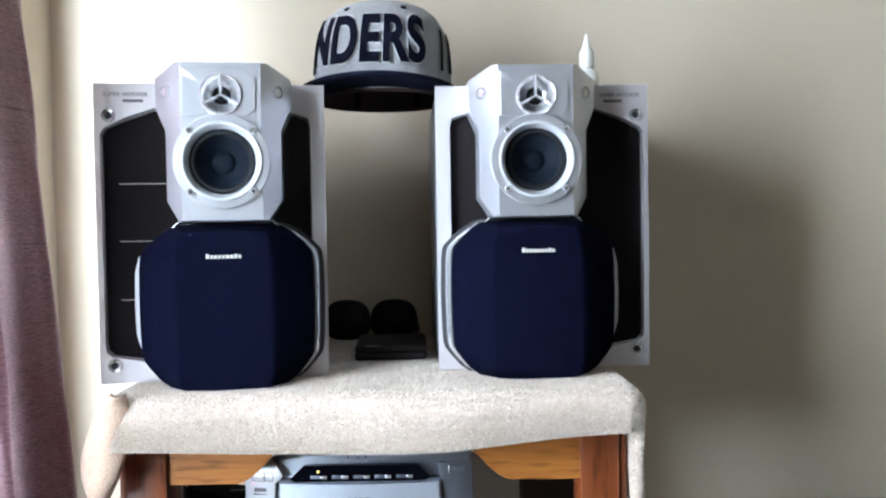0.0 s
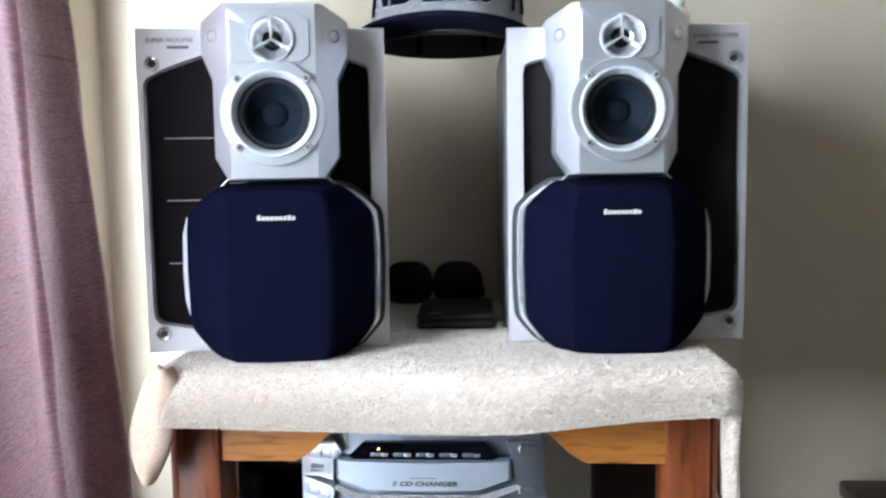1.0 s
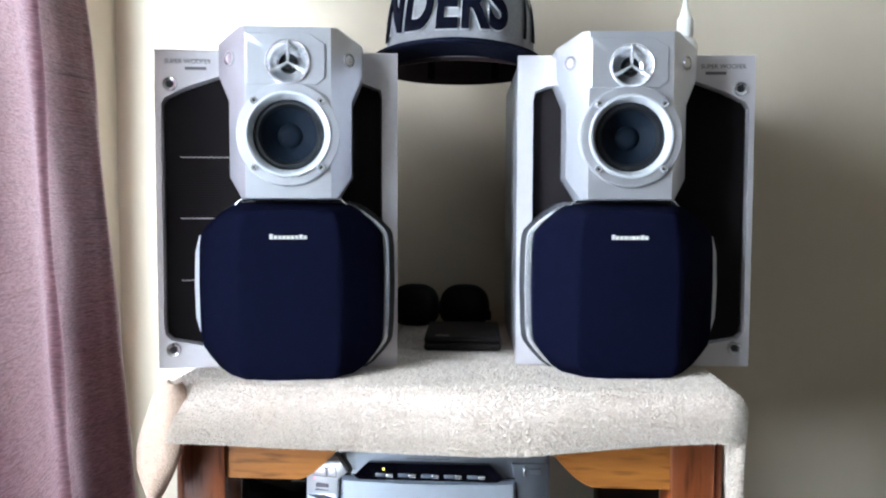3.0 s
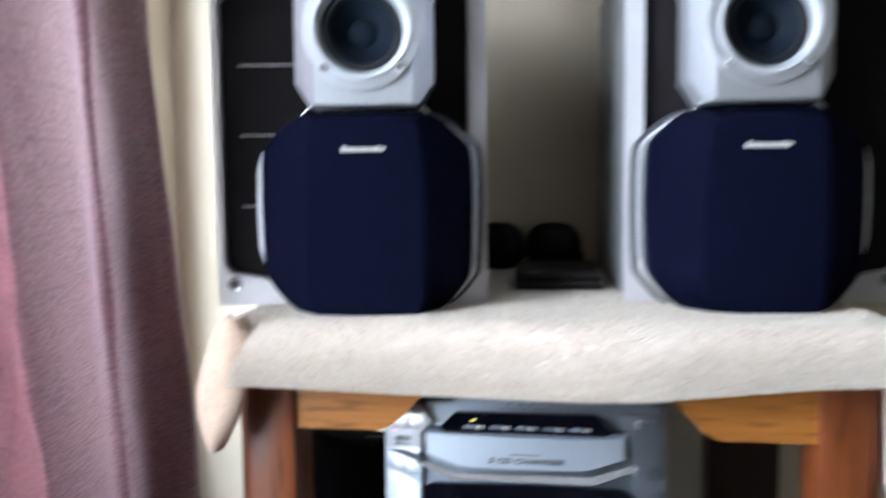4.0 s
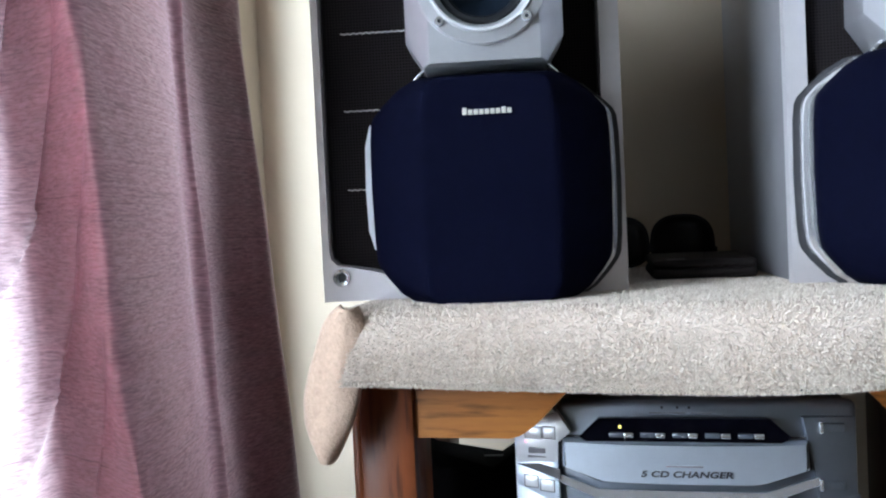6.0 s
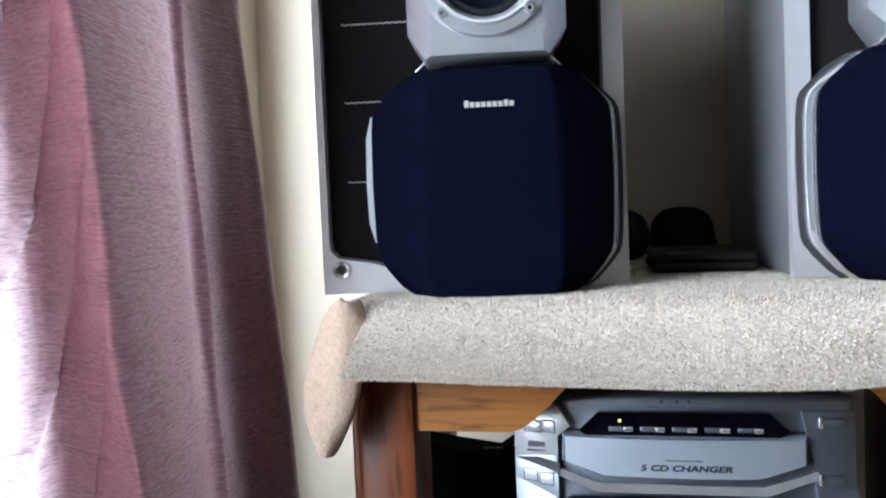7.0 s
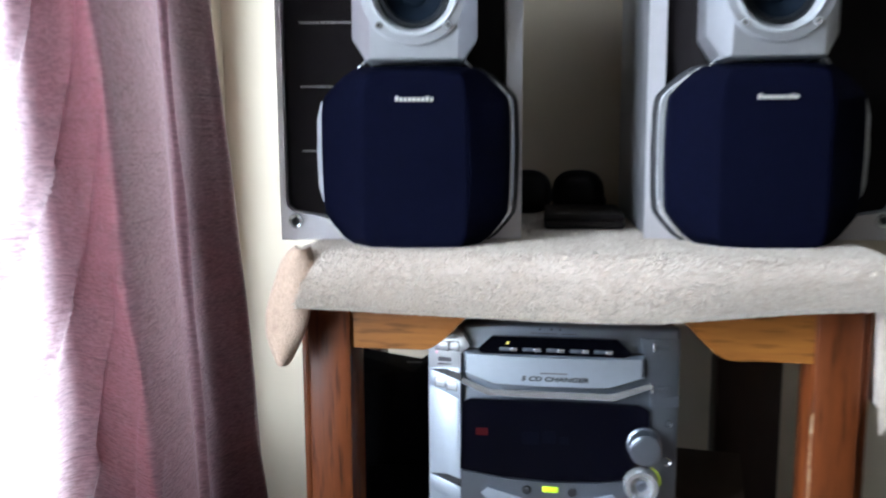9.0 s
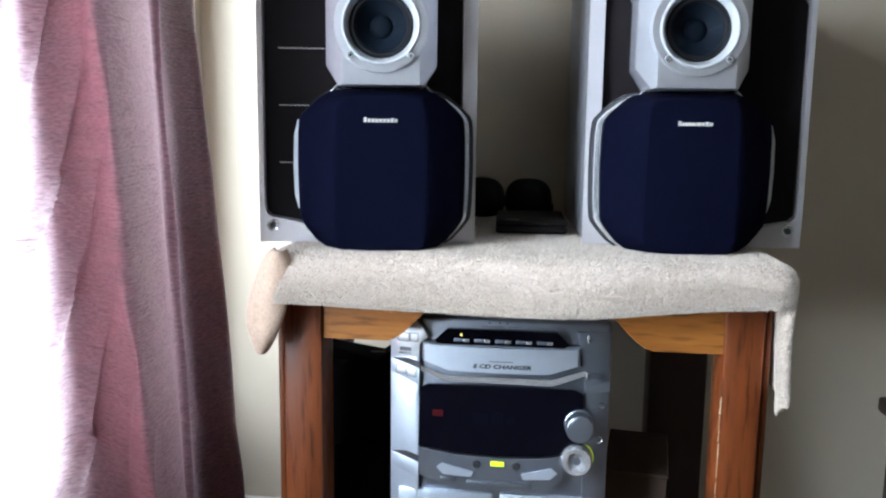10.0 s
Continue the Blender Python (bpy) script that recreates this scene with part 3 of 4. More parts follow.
    for k in (-1, 1):
        part("corner_tab", move(box(-0.0055, 0.0055, -0.036, -0.02, -0.001, 0.001, 0.0006), pose(mx + k * 0.0525, 0, 0.1785, 0, k * 46, 0)), M_CHROME, sp)

    # silver upper module
    zs = [0.182, 0.203, 0.279, 0.305, 0.336, 0.3496]
    fx = [0.042] * 6
    ux = [0.047, 0.0615, 0.0615, 0.0725, 0.0725, 0.048]
    uy = [-0.052, -0.0375, -0.0375, -0.032, -0.032, -0.054]
    uz = [0.1805, 0.203, 0.279, 0.305, 0.337, 0.351]

    def ring_of(xs, ys, zz):
        return [(mx + a, b, c) for a, b, c in zip(xs, ys, zz)] + [(mx - a, b, c) for a, b, c in zip(xs[::-1], ys[::-1], zz[::-1])]
    module = part("driver_housing", loft([ring_of(fx, [-0.062] * 6, zs), ring_of(ux, uy, uz), ring_of(ux, [0.011] * 6, uz)], cap_a=False, bevel=0.0012, seg=2, limit=8), M_SILVER, sp, smooth=22)
    lo = [(mx - 0.042, 0.182), (mx + 0.042, 0.182), (mx + 0.042, 0.2925), (mx - 0.042, 0.2925)]
    hi = [(mx - 0.042, 0.2925), (mx + 0.042, 0.2925), (mx + 0.042, 0.3496), (mx - 0.042, 0.3496)]
    part("face", holed(lo, circle(mx, 0.2446, 0.0405), mx, 0.2446, [(0, -0.062), (1, -0.062), (1, -0.045)]), M_SILVER, module, smooth=25)
    part("face", holed(hi, circle(mx, 0.3152, 0.0212), mx, 0.3152, [(0, -0.062), (1, -0.062), (1, -0.050)]), M_SILVER, module, smooth=25)
    plate = [(mx - 0.0405, 0.2935), (mx + 0.028, 0.2935), (mx + 0.0365, 0.300), (mx + 0.0365, 0.333), (mx + 0.022, 0.3430), (mx - 0.0405, 0.3430)]
    part("tweeter_plate", holed(plate, circle(mx, 0.3152, 0.0225), mx, 0.3152, [(0, -0.0615), (0.0, -0.0632), (0.04, -0.0636), (1, -0.0636), (1, -0.0610)]), M_SILVER, module, smooth=25)
    at = pose(mx, 0, 0.2446)
    woofer = part("woofer", lathe([(0.0512, -0.040), (0.0512, -0.0646), (0.0502, -0.0658), (0.0425, -0.0662), (0.0424, -0.060), (0.0424, -0.052)], 56, at), M_SILVER, sp, "silver woofer mounting ring")
    part("trim_ring", lathe([(0.0424, -0.0600), (0.0422, -0.0672), (0.0412, -0.0684), (0.0395, -0.0680), (0.0352, -0.0600), (0.0350, -0.055)], 56, at), M_RING, woofer, "bright silver ring")
    part("surround", lathe([(0.0354, -0.0560), (0.0345, -0.0575), (0.0325, -0.0592), (0.0300, -0.0592), (0.0280, -0.0565), (0.0275, -0.054)], 48, at), M_RUBBER, woofer, "black rubber surround")
    part("cone", lathe([(0.0278, -0.0545), (0.0200, -0.0470), (0.0125, -0.0420), (0.0121, -0.0426), (0.0105, -0.0440), (0.0065, -0.0452), (0.0001, -0.0457)], 48, at), M_CONE, woofer, "blue-black woofer cone")
    for i in (-1, 1):
        for j in (-1, 1):
            sc = part("screw", lathe([(0.0001, -0.0668), (0.0014, -0.0668), (0.0016, -0.0682), (0.0034, -0.0682), (0.0038, -0.0672), (0.0038, -0.064)], 20, pose(mx + i * 0.0325, 0, 0.2446 + j * 0.0325)), M_CHROME, woofer)
            part("socket", lathe([(0.0001, -0.0671), (0.0014, -0.0671), (0.0014, -0.066)], 6, pose(mx + i * 0.0325, 0, 0.2446 + j * 0.0325)), M_DARK, sc)
    at = pose(mx, 0, 0.3152)
    tw = part("tweeter", lathe([(0.0224, -0.0610), (0.0224, -0.0650), (0.0212, -0.0662), (0.0198, -0.0652), (0.0165, -0.0575), (0.0100, -0.0530), (0.0096, -0.050)], 44, at), M_CHROME, sp, "polished tweeter horn")
    part("throat", lathe([(0.0098, -0.0525), (0.0085, -0.0500), (0.0050, -0.0500), (0.0045, -0.0560), (0.0001, -0.0575)], 28, at), M_RUBBER, tw)
    for a in (90, 210, 330):
        spoke = loft([[(0.0016, -0.0605, 0.0), (-0.0016, -0.0605, 0.0), (-0.0005, -0.0655, 0.0), (0.0005, -0.0655, 0.0)], [(0.0022, -0.0640, 0.0205), (-0.0022, -0.0640, 0.0205), (-0.0008, -0.0665, 0.0205), (0.0008, -0.0665, 0.0205)]])
        part("spoke", move(spoke, at @ pose(0, 0, 0, 0, 90 - a, 0)), M_CHROME, tw)
    for k in (-1, 1):
        m = pose(mx + k * 0.0588, -0.0460, 0.3204, 0, 0, k * 44)
        cap = part("screw_cap", lathe([(0.0001, -0.0012), (0.0048, -0.0014), (0.0052, -0.0004), (0.0058, -0.0004), (0.0062, -0.0020), (0.0070, -0.0020), (0.0076, 0.001)], 28, m), M_CHROME, module)
        part("dark_ring", lathe([(0.0062, -0.0010), (0.0056, -0.0010), (0.0056, 0.0002), (0.0062, 0.0002)], 24, m), M_DARK, cap)
    return sp


build_speaker(-0.1643, 0.7497, 8.67, -1)
build_speaker(0.2167, 0.7918, 2.5, 1)


# ---- stereo unit ----
def build_stereo():
    cx, fy, z0, z1 = -0.0055, 0.755, 0.1865, 0.512
    st = empty("stereo_unit", pose(cx, fy, 0), "silver compact stereo with five disc changer, standing on the shelf", "stereo")
    body = part("casing", box(-0.130, 0.130, 0.014, 0.26, z0, z1 - 0.003, 0.004), M_VINYL, st, "grey metal casing")
    fascia = part("fascia", box(-0.0965, 0.1325, 0.0, 0.0138, z0, z1, 0.006, 3), M_UNIT, st)

    # disc changer drawer and its button window
    drawer = [(-0.0915, 0.482), (-0.0925, 0.459), (-0.060, 0.4465), (0.060, 0.4465), (0.0965, 0.459), (0.0955, 0.482)]
    soft = [(px * 0.975, 0.4655 + (pz - 0.465) * 0.85) for px, pz in drawer]
    bm = loft([[(a, 0.004, b) for a, b in drawer], [(a, -0.006, b) for a, b in drawer], [(a, -0.0115, b) for a, b in soft]], cap_b=False, bevel=0.0008)
    cols = [-0.0892 + 0.1822 * i / 24 for i in range(25)]

    def bow(x):
        return -0.0115 - 0.007 * (1 - ((x - 0.002) / 0.0912) ** 2)
    rows = []
    for f in (0, 0.5, 1):
        row = []
        for x in cols:
            top, low = 0.480, 0.4497 + 0.0108 * max(0, (abs(x - 0.001) - 0.0585) / 0.0345)
            row.append(bm.verts.new((x, bow(x), low + (top - low) * f)))
        rows.append(row)
    for q, w in zip(rows, rows[1:]):
        for i in range(24):
            bm.faces.new((q[i], q[i + 1], w[i + 1], w[i]))
    for row in (rows[0], rows[-1]):
        back = [bm.verts.new((v.co.x, -0.009, v.co.z)) for v in row]
        for i in range(24):
            bm.faces.new((row[i], row[i + 1], back[i + 1], back[i]))
    dr = part("disc_drawer", bm, M_DRAWER, st, "silver disc drawer with bowed front")
    seam = [(px * 1.02, 0.465 + (pz - 0.465) * 1.09) for px, pz in drawer]
    part("seam", prism(seam, -0.0012, 0.002), M_DARK, st, smooth=0)
    lip = [(-0.098, 0.4525), (-0.064, 0.4395), (0.064, 0.4395), (0.102, 0.4525), (0.102, 0.448), (0.066, 0.4340), (-0.066, 0.4340), (-0.098, 0.448)]
    part("lower_lip", prism(lip, -0.006, 0.002, 0.001), M_CHROME, st)
    window = [(-0.0765, 0.4845), (-0.062, 0.4745), (0.062, 0.4745), (0.082, 0.4850), (0.068, 0.4985), (-0.062, 0.4985)]
    bw = part("button_window", prism(window, -0.0095, 0.003, 0.001), M_GLOSS, st, "glossy black button strip")
    for i in range(5):
        bx = -0.0445 + i * 0.0246
        part("button", box(bx - 0.0095, bx + 0.0015, -0.0112, -0.009, 0.4844, 0.4880, 0.0006), M_UNIT, bw)
        part("button", box(bx + 0.002, bx + 0.0095, -0.0122, -0.009, 0.4842, 0.4883, 0.0008), M_CHROME, bw)
    part("indicator", box(-0.0462, -0.0444, -0.0112, -0.0095, 0.4918, 0.4938, 0.0004), M_LED_Y, bw, "lit yellow indicator")
    part("strip_print", box(-0.016, 0.024, -0.0098, -0.009, 0.4792, 0.4801), M_PRINT, bw, smooth=0)
    part("lettering", move(text_bm("5 CD CHANGER", 0.0066, 0.0002, 1.02, 0.00022, 0.18), pose(0.004, -0.0187, 0.4575) @ Matrix.Diagonal((1.42, 1, 1, 1))), M_PRINT_DARK, dr, "dark printed words", smooth=0)
    part("small_print", box(-0.011, 0.017, -0.0187, -0.0175, 0.4633, 0.4643), M_PRINT, dr, smooth=0)
    for px in (-0.012, 0.0, 0.009):
        part("dot", lathe([(0.0001, -0.0006), (0.0011, -0.0006), (0.0011, 0.001)], 12, pose(px, 0, 0.5062)), M_PRINT_DARK, fascia)
    for a, b in ((-0.022, 0.006), (0.010, 0.026)):
        part("small_print", box(a, b, -0.0005, 0.0005, 0.5012, 0.5022), M_PRINT, fascia, smooth=0)

    # display
    disp = [(-0.0925, 0.425), (-0.0945, 0.352), (-0.05, 0.3460), (0.0, 0.3440), (0.05, 0.3460), (0.084, 0.350), (0.1005, 0.36), (0.1005, 0.424), (0.09, 0.4285), (0.0, 0.4295), (-0.085, 0.4285)]
    dp = part("display_window", prism(disp, -0.0085, 0.003, 0.0015), M_GLOSS, st, "glossy black display")
    part("red_mark", box(-0.079, -0.066, -0.0088, -0.008, 0.390, 0.398), M_LED_R, dp, smooth=0)
    for a, b, c, d in ((-0.030, -0.012, 0.382, 0.396), (-0.008, 0.006, 0.384, 0.398), (0.010, 0.020, 0.384, 0.392)):
        part("digit_block", box(a, b, -0.0088, -0.008, c, d), M_LED_B, dp, smooth=0)

    # control panel under the display
    ctrl = [(-0.0935, 0.348), (-0.050, 0.3415), (0.0, 0.3395), (0.05, 0.3415), (0.078, 0.3460), (0.078, 0.318), (0.055, 0.300), (-0.045, 0.300), (-0.0935, 0.316)]
    cp = part("control_panel", prism(ctrl, -0.010, 0.003, 0.0015), M_UNIT, st)
    part("power_light", box(-0.0075, 0.0095, -0.0118, -0.0095, 0.3305, 0.3370, 0.001), M_LED_G, cp, "lit green indicator")
    for px in (-0.024, 0.024):
        part("button", lathe([(0.0001, -0.0128), (0.0042, -0.0126), (0.0050, -0.0110), (0.0050, -0.009)], 24, pose(px, 0, 0.3318)), M_DARK, cp)
    for k in (-1, 1):
        pts = [(k * 0.030 + 0.001, 0.3225), (k * 0.066, 0.332), (k * 0.072, 0.327), (k * 0.064, 0.3195), (k * 0.032 + 0.001, 0.3175)]
        part("button", prism(pts, -0.0135, -0.009, 0.001), M_DRAWER, cp)
    part("button", box(-0.036, 0.042, -0.0130, -0.009, 0.3045, 0.3115, 0.0012), M_UNIT, cp)
    part("button", box(-0.068, -0.05, -0.0125, -0.009, 0.309, 0.3145, 0.0012), M_UNIT, cp)
    for k in (-1, 1):
        deck = part("cassette_door", box(min(k * 0.004, k * 0.122), max(k * 0.004, k * 0.122), -0.006, 0.004, 0.20, 0.2935, 0.003), M_DRAWER, st, "silver cassette door")
        part("deck_window", box(min(k * 0.025, k * 0.105), max(k * 0.025, k * 0.105), -0.0068, -0.005, 0.225, 0.268, 0.0005), M_GLOSS, deck)

    # knobs
    kn = part("volume_knob", lathe([(0.0001, -0.030), (0.0145, -0.0300), (0.0162, -0.0285), (0.0165, -0.012), (0.0180, -0.011), (0.0180, 0.002)], 44, pose(0.0975, 0, 0.389)), M_UNIT, st, "round silver volume knob")
    part("knob_face", lathe([(0.0001, -0.0308), (0.0120, -0.0306), (0.0128, -0.0296)], 40, pose(0.0975, 0, 0.389)), M_UNIT, kn)
    jg = part("jog_dial", lathe([(0.0001, -0.0135), (0.0060, -0.0140), (0.0068, -0.0120), (0.0100, -0.0110), (0.0120, -0.0190), (0.0165, -0.0190), (0.0185, -0.0150), (0.0190, 0.002)], 44, pose(0.0955, 0, 0.345)), M_CHROME, st, "round jog dial")
    part("centre_button", lathe([(0.0001, -0.0175), (0.0045, -0.0172), (0.0054, -0.0155), (0.0054, -0.012)], 28, pose(0.0955, 0, 0.345)), M_UNIT, jg)
    bm = bmesh.new()
    arc = [radians(-35 + 95 * i / 16) for i in range(17)]
    a = [bm.verts.new((0.0955 + 0.0195 * math.cos(t), -0.004, 0.345 + 0.0195 * math.sin(t))) for t in arc]
    b = [bm.verts.new((0.0955 + 0.0205 * math.cos(t), -0.003, 0.345 + 0.0205 * math.sin(t))) for t in arc]
    for i in range(16):
        bm.faces.new((a[i], a[i + 1], b[i + 1], b[i]))
    part("dial_glow", bm, M_LED_G, jg, "lit green ring")
    for px, pz, r in ((0.1225, 0.410, 0.0042), (0.1215, 0.368, 0.0050), (0.113, 0.322, 0.0032)):
        j = part("jack", lathe([(r * 0.55, 0.004), (r * 0.6, -0.0012), (r * 0.9, -0.0022), (r, 0.0)], 24, pose(px, 0, pz)), M_CHROME if r > 0.0045 else M_DARK, fascia)
        part("hole", lathe([(0.0001, -0.0006), (r * 0.62, -0.0006), (r * 0.62, 0.001)], 20, pose(px, 0, pz)), M_PRINT_DARK, j)

    # side button columns and angled fins; paler left silver stands for window glare
    def slope(x):
        return 0.003 - 0.32 * (x + 0.1312)

    def wedge(pts, off=0.0, bevel=0.0006):
        return loft([[(a, 0.0136, c) for a, c in pts], [(a, slope(a) - off, c) for a, c in pts]], bevel=bevel)

    def panel_button(px, pz, w, h):
        return [(px - w, pz - h), (px + w, pz - h), (px + w, pz + h), (px - w, pz + h)]
    part("left_cheek", wedge([(-0.1325, 0.187), (-0.0958, 0.187), (-0.0958, 0.502), (-0.103, 0.5115), (-0.1325, 0.5115)], -0.0016), M_DRAWER, fascia)
    cheek = [(0.1312, 0.19), (0.104, 0.19), (0.104, 0.424), (0.1010, 0.452), (0.092, 0.500), (0.1312, 0.500)]
    part("right_cheek", loft([[(a, 0.003, c) for a, c in cheek], [(a, -0.0004 - 0.13 * (0.1312 - a), c) for a, c in cheek]], bevel=0.0006), M_UNIT, fascia)
    # bright silver puts the glare on this panel into its colour
    part("button_panel", wedge([(-0.1312, 0.459), (-0.0955, 0.463), (-0.0955, 0.4785), (-0.0845, 0.4885), (-0.095, 0.504), (-0.1312, 0.4895)]), M_RING, fascia, "angled silver panel, paler for window glare")
    for px, pz, w in ((-0.116, 0.4855, 0.0075), (-0.1025, 0.4865, 0.0055), (-0.119, 0.4445, 0.0062), (-0.1055, 0.4425, 0.0062)):
        rim = part("button_rim", wedge(panel_button(px, pz, w, 0.0052), 0.0003, 0), M_PRINT_DARK, fascia)
        part("button", wedge(panel_button(px, pz, w - 0.0007, 0.0045), 0.0009, 0.0003), M_RING, rim)
    for px, pz in ((0.1135, 0.492), (0.1125, 0.4475)):
        part("button", box(px - 0.009, px + 0.009, -0.0050, 0.001, pz - 0.003, pz + 0.003, 0.001), M_UNIT, fascia)
        part("button", box(px - 0.0095, px - 0.0065, -0.0070, 0.001, pz - 0.0045, pz + 0.0045, 0.001), M_CHROME, fascia)
    part("small_print", box(-0.120, -0.106, slope(-0.1065) - 0.0002, 0.0005, 0.4690, 0.4730), M_PRINT, fascia, smooth=0)
    part("small_print", box(-0.121, -0.105, slope(-0.106), 0.0005, 0.4655, 0.4663), M_PRINT, fascia, smooth=0)
    part("pink_light", lathe([(0.0001, -0.0010), (0.0008, -0.0010), (0.0010, 0.0005)], 10, pose(-0.1225, slope(-0.1225), 0.4775)), M_LED_P, fascia, "lit pink indicator")
    for zc in (0.4575, 0.3385):
        # dark plastic paints the shade below the step's edge
        part("shadow_step", wedge([(-0.1312, zc), (-0.112, zc + 0.0025), (-0.0945, zc - 0.001), (-0.0945, zc - 0.0095)], -0.001, 0), M_DARK, fascia, "angled step, coloured dark for its shaded underside", smooth=0)
        part("lit_step", wedge([(-0.1312, zc - 0.0008), (-0.1312, zc - 0.017), (-0.0955, zc - 0.030), (-0.0955, zc - 0.0105)]), M_DRAWER, fascia)
    part("side_step", prism([(0.1312, 0.4400), (0.104, 0.4330), (0.104, 0.4255), (0.1312, 0.4300)], -0.003, 0.002, 0.0008), M_UNIT, fascia)


build_stereo()


# ---- cap across the loudspeakers ----
def build_cap():
    cx, cy, z0, rx, ry = 0.020, 0.925, 0.9395, 0.092, 0.098
    prof = [(1.0, 0.0), (1.0, 0.012), (0.992, 0.035), (0.975, 0.055), (0.945, 0.075), (0.89, 0.092), (0.80, 0.106), (0.66, 0.117), (0.48, 0.124), (0.25, 0.128), (0.02, 0.129)]

    def crown(th, z):
        for (s0, a), (s1, b) in zip(prof, prof[1:]):
            if a <= z <= b:
                f = (z - a) / (b - a)
                return s0 + (s1 - s0) * f
        return 0.02

    def on(th, z, lift=0.0):
        """th: angle round the crown from the front, positive to the right."""
        s = crown(th, z)
        return ((rx * s + lift) * math.sin(th), -(ry * s + lift) * math.cos(th), z)
    cap = empty("baseball_cap", pose(cx, cy, z0), "grey snapback cap with big navy letters, resting across both loudspeakers", "cap")
    N = 64
    rings = [[(rx * s * math.cos(2 * math.pi * i / N), ry * s * math.sin(2 * math.pi * i / N), z) for i in range(N)] for s, z in prof]
    cr = part("crown", loft(rings, False, True), M_CAP, cap, "grey felt crown", smooth=60)
    so = cr.modifiers.new("thick", "SOLIDIFY")
    so.thickness, so.offset = 0.0025, -1
    part("sweatband", loft([[(rx * k * math.cos(2 * math.pi * i / N), ry * k * math.sin(2 * math.pi * i / N), z) for i in range(N)] for k, z in ((1.008, 0.003), (1.008, -0.0012), (0.965, -0.0012), (0.955, 0.034), (0.945, 0.034), (0.955, 0.001))], False, False), M_CAPBAND, cap, "dark maroon sweatband")
    part("lining", loft([[(rx * s * 0.95 * math.cos(2 * math.pi * i / N), ry * s * 0.95 * math.sin(2 * math.pi * i / N), z * 0.95) for i in range(N)] for s, z in prof[2:]], False, True), M_CAPBAND, cap)
    for i in range(6):
        th = radians(30 + 60 * i)
        pts = [on(th, z) for z in (0.004, 0.03, 0.06, 0.085, 0.105, 0.12, 0.127)]
        pts = [Vector(p) * 0.935 for p in pts]
        t = Vector((math.cos(th), math.sin(th), 0)) * 0.005
        bm = bmesh.new()
        va = [bm.verts.new(p - t) for p in pts]
        vb = [bm.verts.new(p + t) for p in pts]
        for k in range(6):
            bm.faces.new((va[k], vb[k], vb[k + 1], va[k + 1]))
        part("seam_tape", bm, M_MESH, cap)
    # brim: from the crown's front outwards, slightly arched
    bm = bmesh.new()
    K, J = 40, 8
    grid = []
    for i in range(K + 1):
        th = radians(-82 + 164 * i / K)
        row = []
        for j in range(J + 1):
            f = j / J
            inner = Vector((rx * math.sin(th), -ry * math.cos(th), 0.0))
            outer = Vector((0.098 * math.sin(th), -(0.055 + 0.125 * max(0, math.cos(th)) ** 0.75), 0.0))
            p = inner + (outer - inner) * f
            p.z = 0.006 - 0.006 * (p.x / 0.09) ** 2
            row.append(bm.verts.new(p))
        grid.append(row)
    for i in range(K):
        for j in range(J):
            bm.faces.new((grid[i][j], grid[i + 1][j], grid[i + 1][j + 1], grid[i][j + 1]))
    brim = part("brim", bm, M_CAPNAVY, cap, "stiff flat brim, navy beneath", smooth=60)
    so = brim.modifiers.new("thick", "SOLIDIFY")
    so.thickness, so.offset = 0.0035, 0
    edge = [(0.0975 * math.sin(t), -(0.055 + 0.124 * max(0, math.cos(t)) ** 0.75), 0.0075 - 0.006 * (1.08 * math.sin(t)) ** 2) for t in (radians(-80 + 160 * i / 50) for i in range(51))]
    rings = [[(p[0] * k, p[1] * k, p[2] + dz) for k, dz in ((1.0, -0.001), (1.003, 0.0015), (0.955, 0.0035), (0.95, 0.001))] for p in edge]
    part("brim_edge", loft(rings), M_CAPNAVY, cap, "navy stitched brim edge", smooth=60)

    # letters wrapped round the front
    def wrapped(words, size, th0, zc, lift, bold, depth, name, material, parent, label="", turn=1.0):
        bm = text_bm(words, size, depth, 1.07, bold, 0.08)
        bmesh.ops.triangulate(bm, faces=bm.faces[:])
        for _ in range(2):
            long = [e for e in bm.edges if e.calc_length() > 0.006]
            bmesh.ops.subdivide_edges(bm, edges=long, cuts=1)
            bmesh.ops.triangulate(bm, faces=bm.faces[:])
        for v in bm.verts:
            th = th0 + v.co.x * turn / 0.094
            z = min(0.115, max(0.0, zc + v.co.z + 0.006 * (1 - math.cos(th))))
            p = on(th, z, lift - v.co.y)
            v.co = p
        return part(name, bm, material, parent, label, smooth=40)
    back = wrapped("NDERS", 0.082, radians(-15), 0.062, 0.0012, 0.0044, 0.0008, "letter_outline", M_CAPWHITE, cap, "white stitched outline", 0.66)
    wrapped("NDERS", 0.082, radians(-15), 0.062, 0.0030, 0.0028, 0.0012, "lettering", M_CAPNAVY, back, "navy embroidered letters", 0.66)
    for th0, w in ((60, 0.007), (76, 0.016), (-66, 0.018)):
        bm = bmesh.new()
        bmesh.ops.create_grid(bm, x_segments=6, y_segments=10, size=0.5)
        for v in bm.verts:
            th = radians(th0) + v.co.x * w / 0.094 + v.co.y * 0.10
            v.co = on(th, 0.058 + v.co.y * 0.055, 0.0025)
        part("side_patch", bm, M_CAPNAVY, cap, "dark embroidered patch")
    for th in (-34, 26):
        p = Vector(on(radians(th), 0.108, 0.0004))
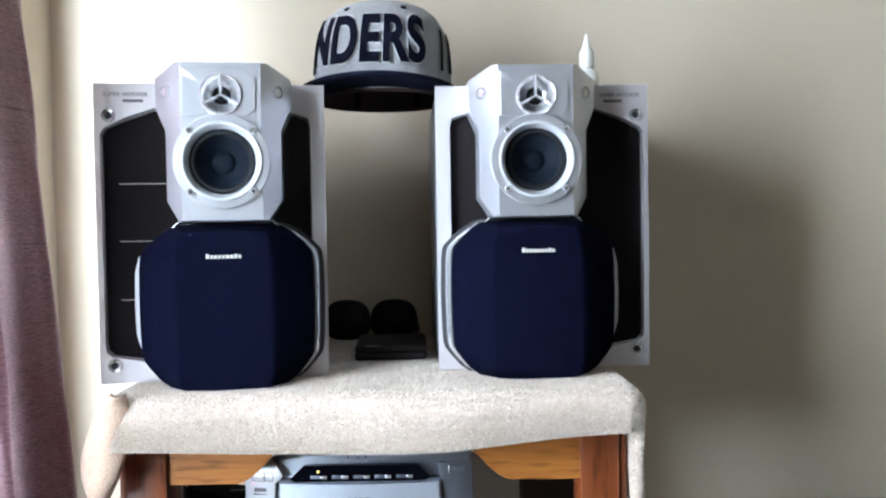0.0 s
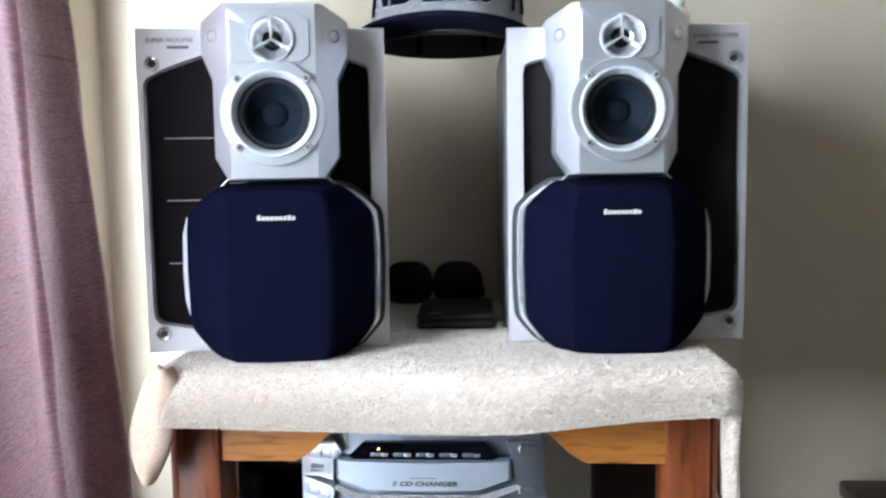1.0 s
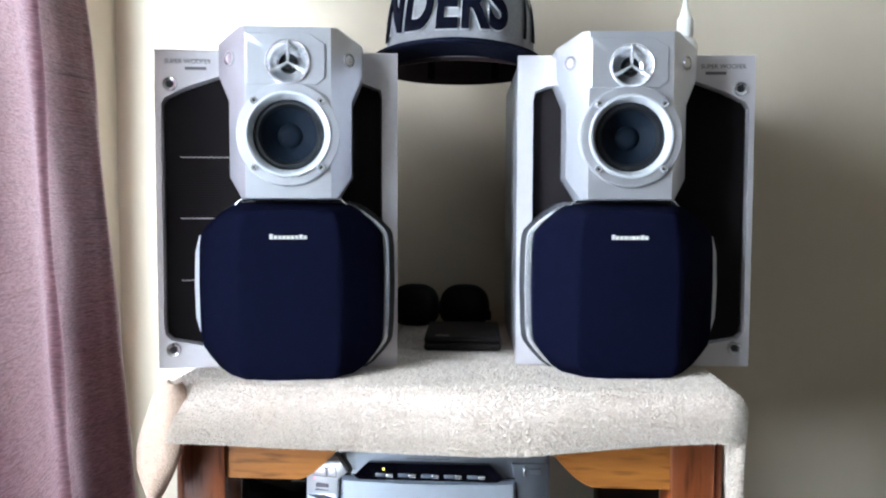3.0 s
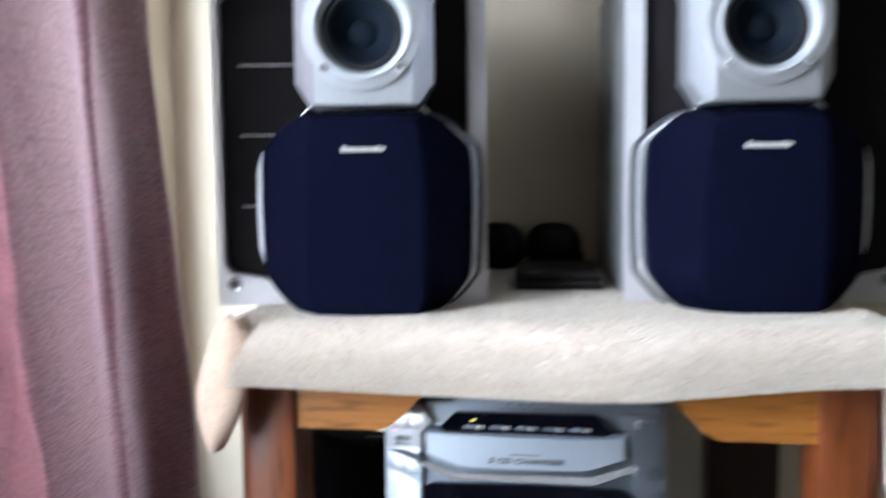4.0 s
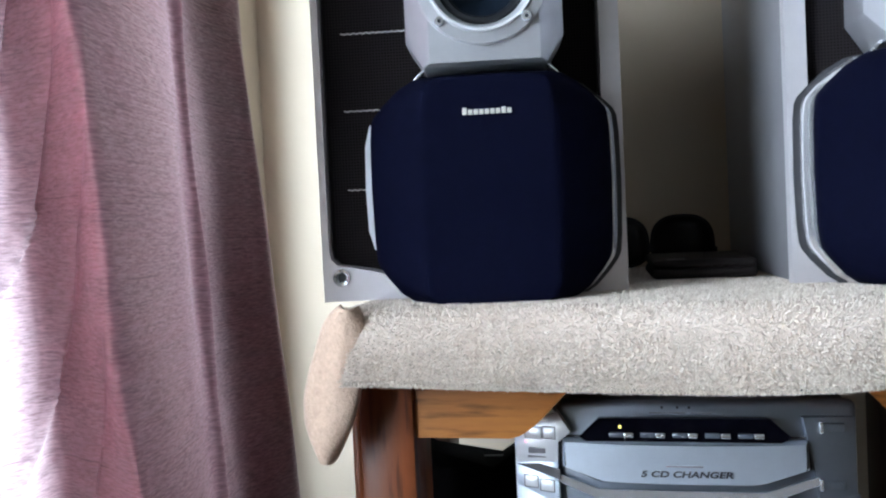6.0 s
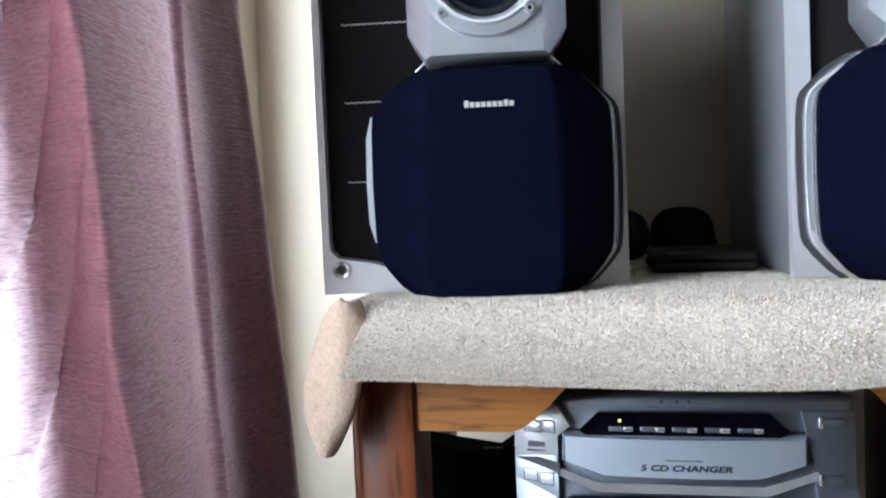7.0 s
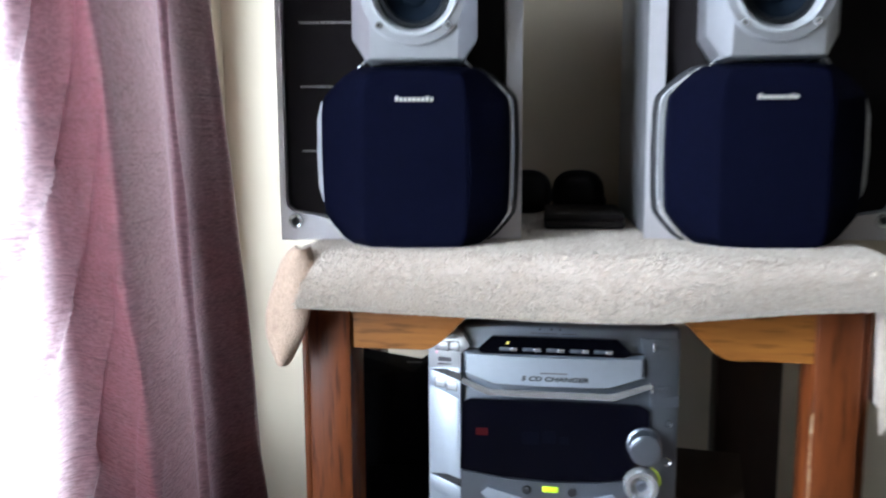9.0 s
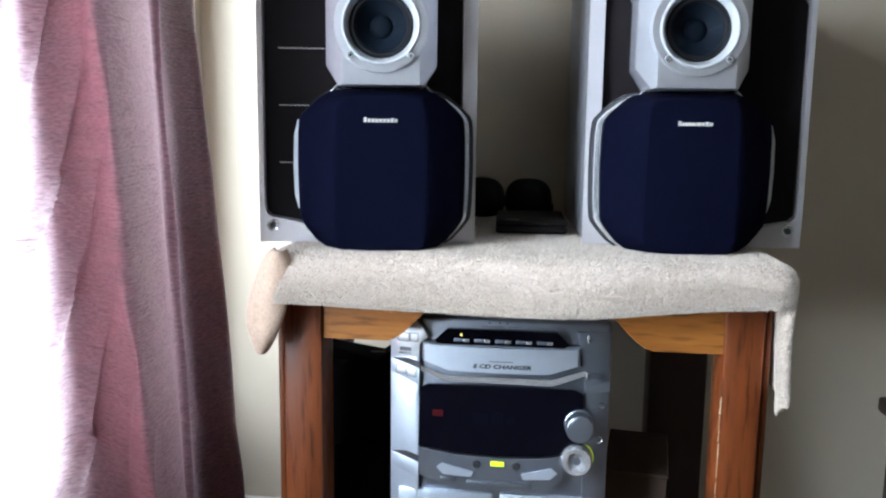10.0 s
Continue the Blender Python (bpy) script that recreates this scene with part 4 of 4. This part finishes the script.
        part("eyelet", lathe([(0.0012, 0.0), (0.0022, 0.0012), (0.0038, 0.0008), (0.0042, -0.001)], 18, Matrix.Translation(p) @ Vector((p.x, p.y, 0.10)).to_track_quat("Y", "Z").to_matrix().to_4x4()), M_CAPNAVY, cap)


build_cap()


# ---- small things on the towel and loudspeakers ----
def build_wallet():
    w = empty("wallet", pose(0.030, 0.912, TT + 0.0015, 0, 0, 2), "black leather wallet lying flat on the towel", "wallet")
    part("lower_flap", box(-0.050, 0.042, -0.060, 0.055, 0, 0.0095, 0.004, 3), M_LEATHER, w)
    top = part("upper_flap", move(box(-0.050, 0.042, -0.059, 0.055, 0.0, 0.0085, 0.004, 3), pose(0, 0, 0.0098, 1.2, 0, 0)), M_LEATHER, w)
    part("emblem", box(-0.036, -0.020, -0.0530, -0.0475, 0.0173, 0.0179, 0.0002, 1), M_PRINT, top, "small grey emblem")


def build_glasses():
    g = empty("sunglasses", pose(-0.014, 1.052, TT + 0.0005, 0, 0, -1), "dark sunglasses with large rounded lenses, lying upside down", "sunglasses")
    for k in (-1, 1):
        c = k * 0.0355
        out = []
        for i in range(36):
            a = 2 * math.pi * i / 36
            ex = math.copysign(abs(math.cos(a)) ** 0.75, math.cos(a)) * 0.0335
            ez = math.sin(a)
            ez = math.copysign(abs(ez) ** 0.8, ez) * (0.033 if ez > 0 else 0.024)
            out.append((c + ex, 0.0255 + ez))
        rings = []
        for f, y in ((1.0, 0.004), (1.0, -0.001), (0.93, -0.004), (0.6, -0.0075), (0.2, -0.009)):
            rings.append([(c + (x - c) * f, y, 0.0255 + (z - 0.0255) * f) for x, z in out])
        part("lens", loft(rings), M_LENS, g, smooth=60)
        rim = [[(c + (x - c) * f, y, 0.0255 + (z - 0.0255) * f) for x, z in out] for f, y in ((0.97, -0.005), (1.06, -0.004), (1.06, 0.005), (0.97, 0.005))]
        part("rim", loft(rim, False, False), M_RUBBER, g, smooth=60)
        part("temple", move(box(-0.0022, 0.0022, 0.0, 0.055, -0.006, 0.006, 0.0018), pose(c + k * 0.034, 0.002, 0.02, 0, 0, k * 4)), M_RUBBER, g)
        part("hinge", box(c + k * 0.035 - 0.003, c + k * 0.035 + 0.003, -0.004, 0.006, 0.010, 0.022, 0.001), M_RUBBER, g)
    part("bridge", box(-0.008, 0.008, -0.003, 0.003, 0.018, 0.027, 0.002), M_RUBBER, g)


def build_bottle():
    b = empty("dropper_bottle", pose(0.287, 0.885, TT + 0.3372), "small white plastic bottle with a pointed nozzle on the loudspeaker", "bottle")
    up = pose(0, 0, 0, 90, 0, 0)
    part("bottle_body", lathe([(0.0001, 0), (0.0135, 0.0), (0.0145, 0.002), (0.0145, 0.026), (0.0120, 0.032), (0.0065, 0.035), (0.0065, 0.040)], 32, up), M_WHITEPL, b)
    part("cap_ring", lathe([(0.0066, 0.036), (0.0085, 0.036), (0.0095, 0.040), (0.0095, 0.054), (0.0085, 0.058), (0.005, 0.060)], 28, up), M_WHITEPL, b)
    part("nozzle", lathe([(0.0070, 0.0585), (0.0055, 0.064), (0.0030, 0.073), (0.0022, 0.079), (0.0001, 0.0795)], 24, up), M_WHITEPL, b)


def build_bag():
    rings = []
    for k in range(15):
        f = k / 14
        ring = []
        for i in range(40):
            a = 2 * math.pi * i / 40
            cxx = math.copysign(abs(math.cos(a)) ** 0.5, math.cos(a))
            syy = math.copysign(abs(math.sin(a)) ** 0.5, math.sin(a))
            w = 0.052 * (1 - 0.10 * f)
            z = 0.240 * f
            if f > 0.8:
                z += (f - 0.8) / 0.2 * 0.020 * max(0, abs(cxx) - 0.7) / 0.3 * (1 if abs(syy) > 0.3 else 0.5)
            w += 0.004 * noise.noise((i * 0.4, f * 5, 2))
            ring.append((cxx * w, syy * 0.055 * (1 - 0.45 * f), z))
        rings.append(ring)
    b = empty("bag", pose(-0.196, 0.88, 0.1852, 0, 0, 6), "black fabric bag with two pointed corners, standing on the shelf", "bag")
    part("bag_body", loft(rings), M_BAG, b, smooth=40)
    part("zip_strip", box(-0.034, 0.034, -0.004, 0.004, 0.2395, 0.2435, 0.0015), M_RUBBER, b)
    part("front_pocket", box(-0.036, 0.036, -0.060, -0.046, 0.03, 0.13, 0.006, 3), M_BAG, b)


def build_box():
    b = empty("cardboard_box", pose(0.185, 0.90, 0.1855, 0, 0, -8), "brown cardboard box with a loose lid, on the shelf", "box")
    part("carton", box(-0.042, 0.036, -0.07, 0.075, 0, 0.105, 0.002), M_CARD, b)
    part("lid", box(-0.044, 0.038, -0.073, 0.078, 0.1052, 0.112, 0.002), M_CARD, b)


def build_chest():
    c = empty("chest", pose(0.927, 0.90, 0), "dark brown wooden chest beside the wall", "chest")
    part("carcass", box(-0.34, 0.34, -0.18, 0.19, 0.0, 0.305, 0.006), M_DKWOOD_SHADE, c)
    part("lid", box(-0.355, 0.355, -0.195, 0.20, 0.3055, 0.33, 0.006), M_DKWOOD_SHADE, c)


build_wallet()
build_glasses()
build_bottle()
build_bag()
build_box()
build_chest()
